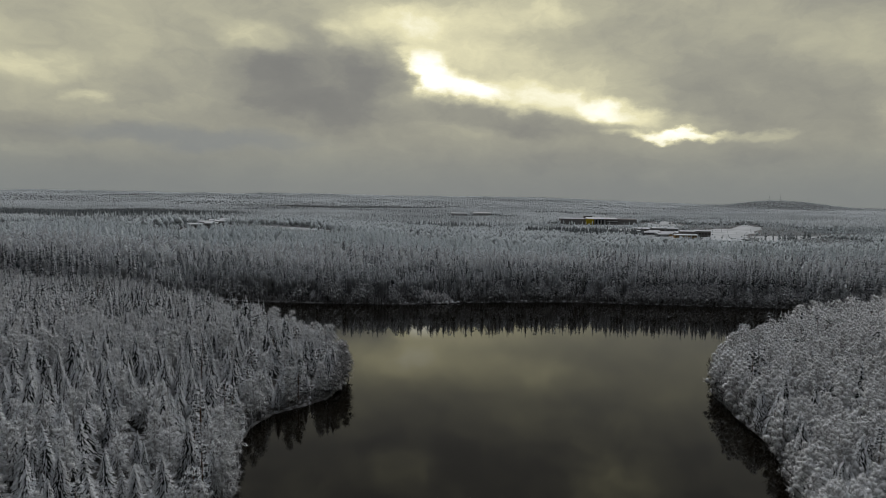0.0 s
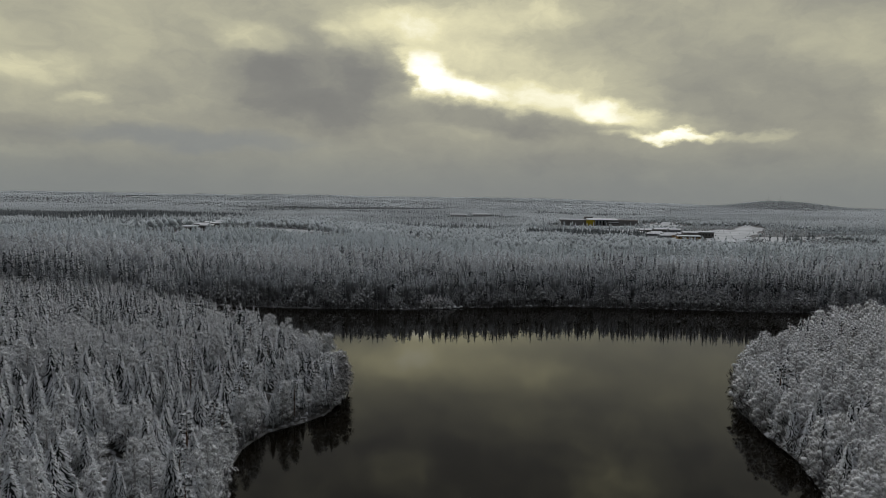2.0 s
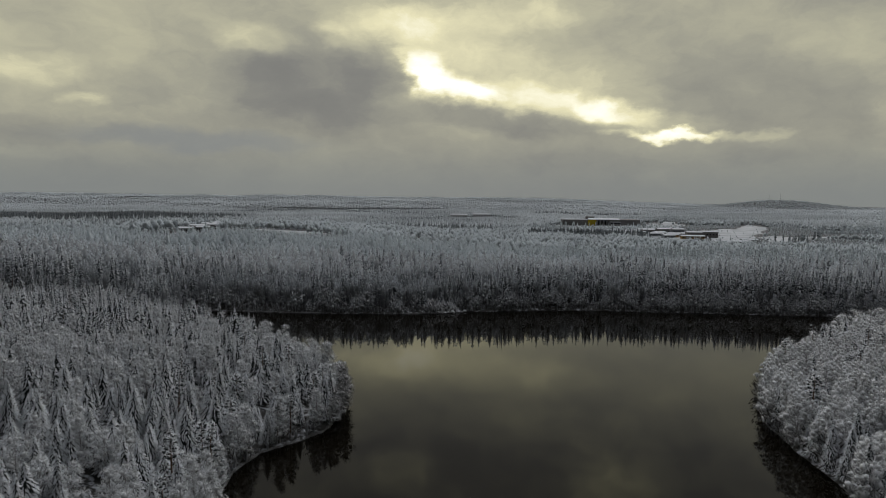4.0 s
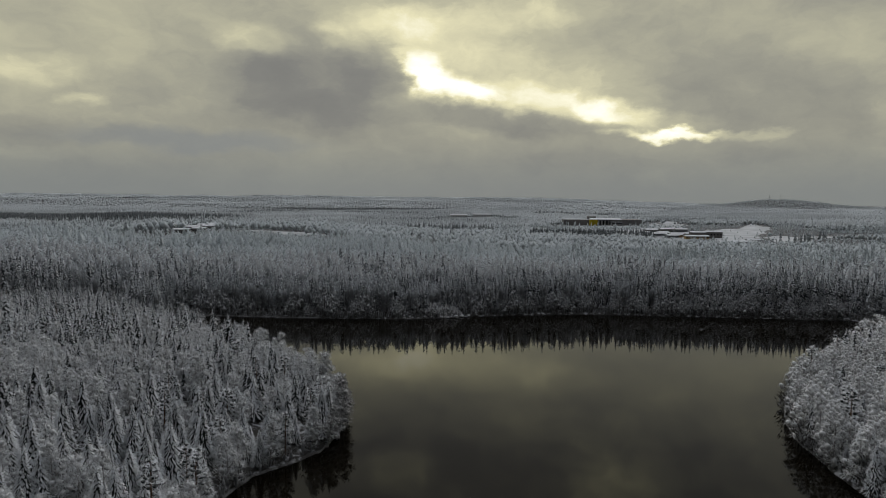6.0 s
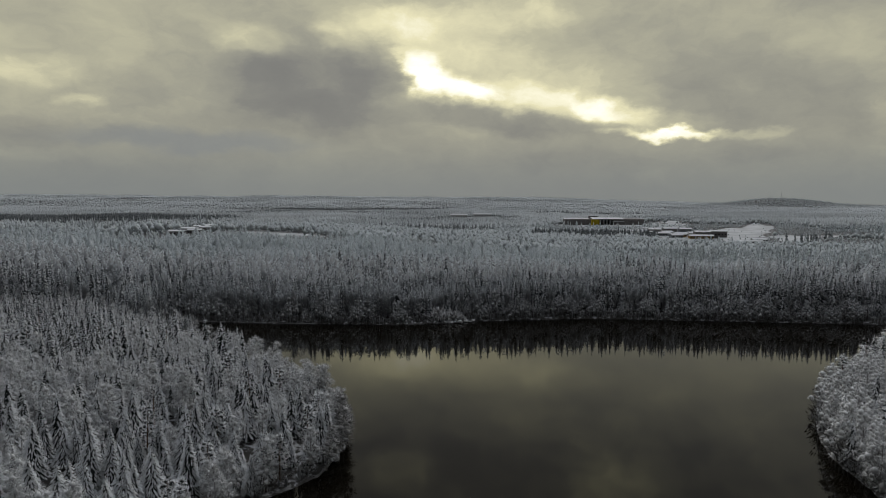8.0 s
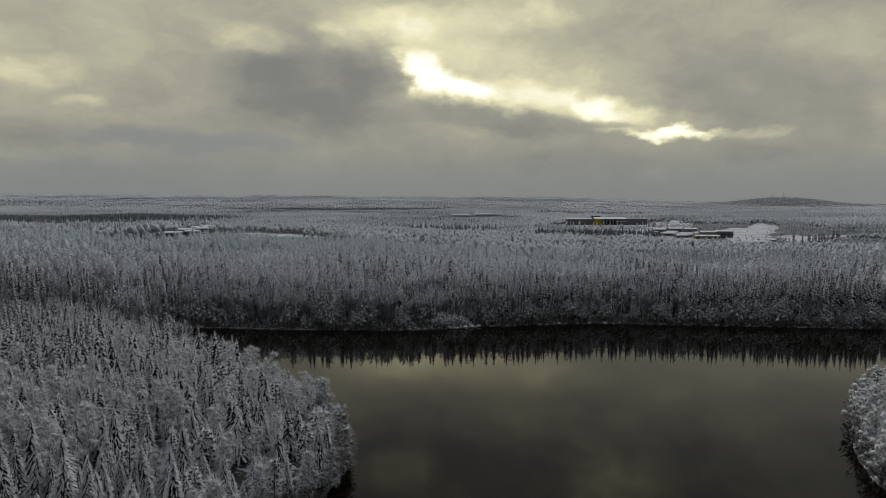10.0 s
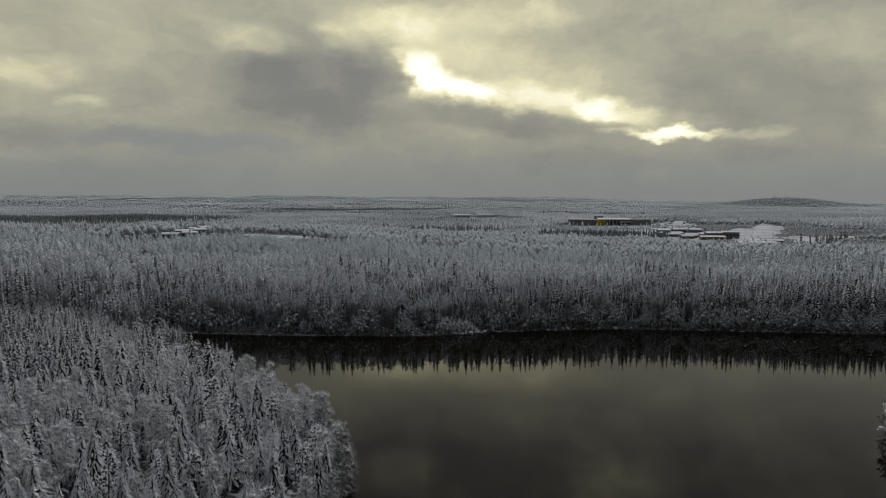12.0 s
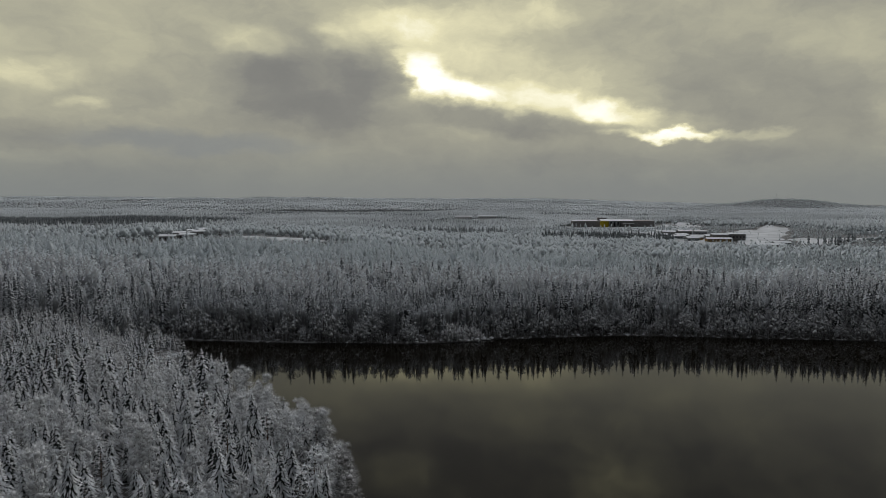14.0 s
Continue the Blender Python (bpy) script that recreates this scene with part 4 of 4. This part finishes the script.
        size = rng.uniform(*((0.7, 1.12) if y0 < 1000 else (0.88, 1.08)), len(x)) * (1 + 0.16 * waves(x, y, 95, 33)) * low_growth(x, y) * (1.0 - 0.2 * smooth(430, 560, y) * (y0 < 500))
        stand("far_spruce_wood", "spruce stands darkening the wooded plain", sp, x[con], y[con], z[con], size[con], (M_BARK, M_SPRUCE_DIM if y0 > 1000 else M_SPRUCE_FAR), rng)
        stand("far_birch_wood", "frosted birch woods, haze in their colour, reaching to the horizon", bi, x[~con], y[~con], z[~con], size[~con], (M_BARK, M_BIRCH_DIM, M_BIRCH_DIM) if y0 > 1000 else (M_BARK, M_BIRCH_FAR, M_FAR_INSIDE), rng, y0 > 500)


def plant_dark_stands():
    """Close-grown spruce plantations that stand out from the paler woods."""
    rng = np.random.RandomState(8)
    for n, (cx, cy, a, b, gap) in enumerate(PLANTATIONS):
        x, y, sd = scatter(rng, cx - a, cx + a, cy - b, cy + b, gap, 4.0)
        ok = ((x - cx) / a) ** 2 + ((y - cy) / b) ** 2 < rng.uniform(0.7, 1.15, len(x))
        x, y, sd = x[ok], y[ok], sd[ok]
        stand("spruce_plantation", "close-grown spruce stand with little frost, darker than the birch woods", FAR_SPRUCES, x, y, height(x, y, sd) - 0.1, rng.uniform(0.75, 1.1, len(x)), (M_BARK, M_GREY_STAND if n > 1 else M_DARK_STAND), rng)


plant_headlands()
plant_far_side()
plant_dark_stands()


# ---- buildings ----
def box(w, d, h, x=0.0, y=0.0, z=0.0, bevel=0.0):
    bm = bmesh.new()
    bmesh.ops.create_cube(bm, size=1, matrix=Matrix.Translation((x, y, z + h / 2)) @ Matrix.Diagonal((w, d, h, 1)))
    if bevel:
        bmesh.ops.bevel(bm, geom=bm.edges[:], offset=bevel, segments=2, affect="EDGES")
    return bm


def gable(w, d, rise, over, thick, z):
    """A low pitched roof slab along x with its snow's thickness."""
    bm = bmesh.new()
    W, D = w / 2 + over, d / 2 + over
    prof = [(-D, z - 0.1), (0, z + rise), (D, z - 0.1), (D, z - 0.1 + thick), (0, z + rise + thick), (-D, z - 0.1 + thick)]
    rings = [[bm.verts.new((sx * W, py, pz)) for py, pz in prof] for sx in (-1, 1)]
    for k in range(6):
        bm.faces.new((rings[0][k], rings[0][(k + 1) % 6], rings[1][(k + 1) % 6], rings[1][k]))
    bm.faces.new(rings[0][::-1]), bm.faces.new(rings[1])
    bmesh.ops.recalc_face_normals(bm, faces=bm.faces[:])
    return bm


def row_house(name, label, x, y, turn, w, d, h, rise, wall, bays, group=""):
    z = float(height(np.array([x]), np.array([y]))[0])
    base = new(name)
    base.matrix_basis = pose(x, y, z, 0, 0, turn)
    tagged(base, label, "building", group)
    part("wall", box(w, d, h, z=-0.6), wall, base)
    part("roof", gable(w, d, rise, 0.7, 0.55, h - 0.6), M_SNOW, base, "snow-covered roof")
    for k in range(bays):
        u = -w / 2 + w * (k + 0.5) / bays
        part("window", box(w / bays * 0.45, 0.2, 1.5, u, -d / 2 - 0.05, h * 0.45), M_GLASS, base)
    return base


def factory():
    """The large hall complex with its yellow block."""
    z = float(height(np.array([316.0]), np.array([1330.0]))[0]) + 0.6
    base = new("factory_hall")
    base.matrix_basis = pose(321, 1330, z, 0, 0, -4) @ Matrix.Scale(0.92, 4)
    tagged(base, "long dark factory hall with a bright yellow block", "building")
    part("hall_wing", box(57, 40, 13, -61.5, 8, -1), M_DARKWALL, base, "dark brown hall wing")
    part("roof_snow", box(58, 41, 0.8, -61.5, 8, 12), M_SNOW, base)
    part("yellow_block", box(17, 14, 16.5, -26, -14, -4, 0.1), M_YELLOW, base, "bright yellow panelled block")
    part("yellow_block_roof", box(17.6, 14.6, 0.7, -26, -14, 12.5), M_SNOW, base)
    part("plant_room", box(18, 14, 20, -27, 10, -1), M_DARKWALL, base, "dark rooftop plant room")
    part("middle_hall", box(26, 36, 13.5, -3, 8, -1), M_GREYWALL, base, "pale grey panelled section")
    part("roof_snow", box(27, 37, 0.7, -3, 8, 12.5), M_SNOW, base)
    part("main_hall", box(66, 50, 14, 44, 6, -1), M_DARKWALL, base, "dark brown main hall")
    part("main_roof", gable(66, 50, 2.5, 0.5, 0.6, 13), M_SNOW, base, "low snowy roof")
    part("annex", box(22, 12, 9, 22, -25, -1), M_DARKWALL, base)
    part("roof_snow", box(22.6, 12.6, 0.6, 22, -25, 8), M_SNOW, base)
    for k in range(7):
        part("window", box(2.2, 0.3, 9, -14 + 3.6 * k, -10.1, 1.5), M_GLASS if k % 2 else M_WHITEWALL, base)
    for k in range(6):
        part("window", box(3.4, 0.3, 1.6, 13.5 + 3.5 * k, -31.1, 4.5), M_GLASS, base)


def houses():
    brown, ochre, grey = "long brown row house under a snowy roof", "low ochre row house under a snowy roof", "low grey row house under a snowy roof"
    for label, x, y, turn, w, d, h, wall, bays in ((brown, 341, 897, -6, 19, 12, 8.5, M_DARKWALL, 5), (brown, 364, 901, -6, 21, 12, 8.8, M_DARKWALL, 5), (ochre, 333, 880, -4, 30, 10, 4.5, M_OCHRE, 8),
                                                   (brown, 304, 978, -6, 17, 12, 7.5, M_DARKWALL, 4), (brown, 325, 974, -6, 18, 12, 8.5, M_DARKWALL, 4), (grey, 346, 972, -6, 16, 12, 8, M_GREYWALL, 4),
                                                   (brown, 318, 1012, -8, 40, 11, 6.5, M_DARKWALL, 9), (grey, 300, 935, -5, 22, 10, 4.5, M_GREYWALL, 6), (brown, 284, 962, -8, 24, 10, 5, M_DARKWALL, 6),
                                                   (brown, 318, 1062, -8, 19, 11, 6, M_DARKWALL, 4), (brown, 341, 1058, -8, 18, 11, 7, M_DARKWALL, 4), (grey, 366, 1054, -8, 20, 11, 6, M_GREYWALL, 4),
                                                   (grey, 300, 1090, -10, 36, 11, 5, M_GREYWALL, 8)):
        row_house("row_house", label, x, y, turn, w, d, h, 1.3, wall, bays, "row houses")
    for k, (x, y, w, wall, tone) in enumerate(((264, 938, 18, M_DARKWALL, "brown"), (276, 985, 22, M_GREYWALL, "grey"), (292, 1000, 16, M_OCHRE, "ochre"), (316, 908, 14, M_OCHRE, "ochre"), (322, 922, 16, M_DARKWALL, "brown"),
                                               (258, 1010, 20, M_DARKWALL, "brown"), (306, 896, 16, M_GREYWALL, "grey"), (338, 1010, 22, M_DARKWALL, "brown"), (340, 928, 14, M_DARKWALL, "brown"), (312, 952, 18, M_DARKWALL, "brown"))):
        row_house("cottage", "small " + tone + " cottage under a thick snowy roof", x, y, -9 + 3 * k, w, 10, 4.6, 1.9, wall, 4, "cottages by the row houses")
    for x, y, w in ((334, 786, 20), (356, 792, 26), (382, 822, 18)):
        row_house("shed", "low dark shed under thick snow by the field", x, y, -6, w, 9, 4, 1.5, M_DARKWALL, 4, "sheds by the field")
    row_house("farmhouse", "tall pale house standing alone in the snow", 566, 1500, 10, 20, 11, 8, 2.4, M_GREYWALL, 4)
    for x, y, w in ((-221, 562, 11), (-211, 574, 10), (-222, 590, 12), (-213, 604, 10), (-224, 622, 12), (-214, 640, 11), (-227, 658, 13), (-217, 680, 12), (-229, 700, 13)):
        row_house("terrace_house", "dark terrace house under a white roof on the ridge", x, y, 10, w, 9, 5.4, 0.8, M_DARKWALL, 6, "terrace houses on the ridge")
    for x, w in ((29, 40), (87, 43)):
        row_house("warehouse", "long pale warehouse with a thick white roof", x, 1600, 0, w, 22, 8.5, 1.6, M_WHITEWALL, 7, "far warehouses")
    for x, y in ((-330, 640), (-300, 455)):
        row_house("cabin", "small cabin under snow among the birches", x, y, 5, 9, 7, 3.6, 1.6, M_DARKWALL, 2, "cabins in the wood")


def radio_mast(x, y, tall):
    """A slender lattice mast on the hill, with cross braces and an aerial."""
    base = new("radio_mast")
    base.matrix_basis = pose(x, y, float(height(np.array([x]), np.array([y]))[0]))
    tagged(base, "slender grey lattice radio mast on the wooded hill", "mast", "masts on the hill")
    for k in range(3):
        h, a = Heap(), 2.094 * k
        h.tube([(1.5 * math.cos(a), 1.5 * math.sin(a), -0.5), (0.5 * math.cos(a), 0.5 * math.sin(a), tall)], [0.28, 0.18], 5)
        v, t = h.arrays()
        leg = new("leg", fill("leg", v, t, [M_GREYWALL]))
        leg.parent = base
    for k in range(int(tall // 5)):
        f = (k + 1) * 5 / tall
        part("brace", box(2.2 * (1.5 - f), 2.2 * (1.5 - f), 0.25, z=f * tall), M_GREYWALL, base)
    part("aerial", box(0.3, 0.3, 7, z=tall), M_GREYWALL, base, "thin aerial at the top")


factory()
houses()
radio_mast(1842.0, 3690.0, 30)
radio_mast(1912.0, 3700.0, 38)


# ---- on the shore ----
def boulder(x, y, r, seed):
    rng = np.random.RandomState(seed)
    bm = bmesh.new()
    bmesh.ops.create_icosphere(bm, subdivisions=2, radius=r)
    for v in bm.verts:
        v.co *= rng.uniform(0.8, 1.2)
        v.co.z *= 0.62
    me = bpy.data.meshes.new("boulder")
    bm.to_mesh(me)
    bm.free()
    me.materials.append(M_STONE)
    ob = new("boulder", me)
    ob.matrix_basis = pose(x, y, float(height(np.array([x]), np.array([y]))[0]) + r * 0.15, 0, 0, seed * 40)
    tagged(ob, "snow-capped boulder at the water's edge", "boulder", "boulders on the far shore")


for k, (x, y, r) in enumerate(((-2, 345, 1.1), (5.5, 346.2, 1.5), (8.5, 348.5, 1.2), (1.5, 344.9, 0.9), (-6.5, 344.2, 1.0), (3, 345.6, 0.8), (-20, 341.4, 0.9), (-24, 341.2, 0.7), (12, 350, 1.0), (-26.2, 193, 0.9), (-23.4, 205, 0.45), (8, 350, 1.1), (3.5, 349, 0.8))):
    boulder(x, y, r, k + 1)


def fallen_log():
    h = Heap()
    h.tube([(0, 0, 0), (3, 0.2, 0.25), (6.5, 0.1, 0.9)], [0.28, 0.22, 0.08], 7)
    h.tube([(3.5, 0.2, 0.3), (4.4, 0.9, 0.9)], [0.09, 0.03], 5)
    v, t = h.arrays()
    ob = new("fallen_log", fill("fallen_log", v, t, [M_LOG]))
    ob.matrix_basis = pose(-84, 341.2, -0.05, 0, 0, 35)
    tagged(ob, "fallen snowy tree trunk lying in the shallows", "log")


fallen_log()
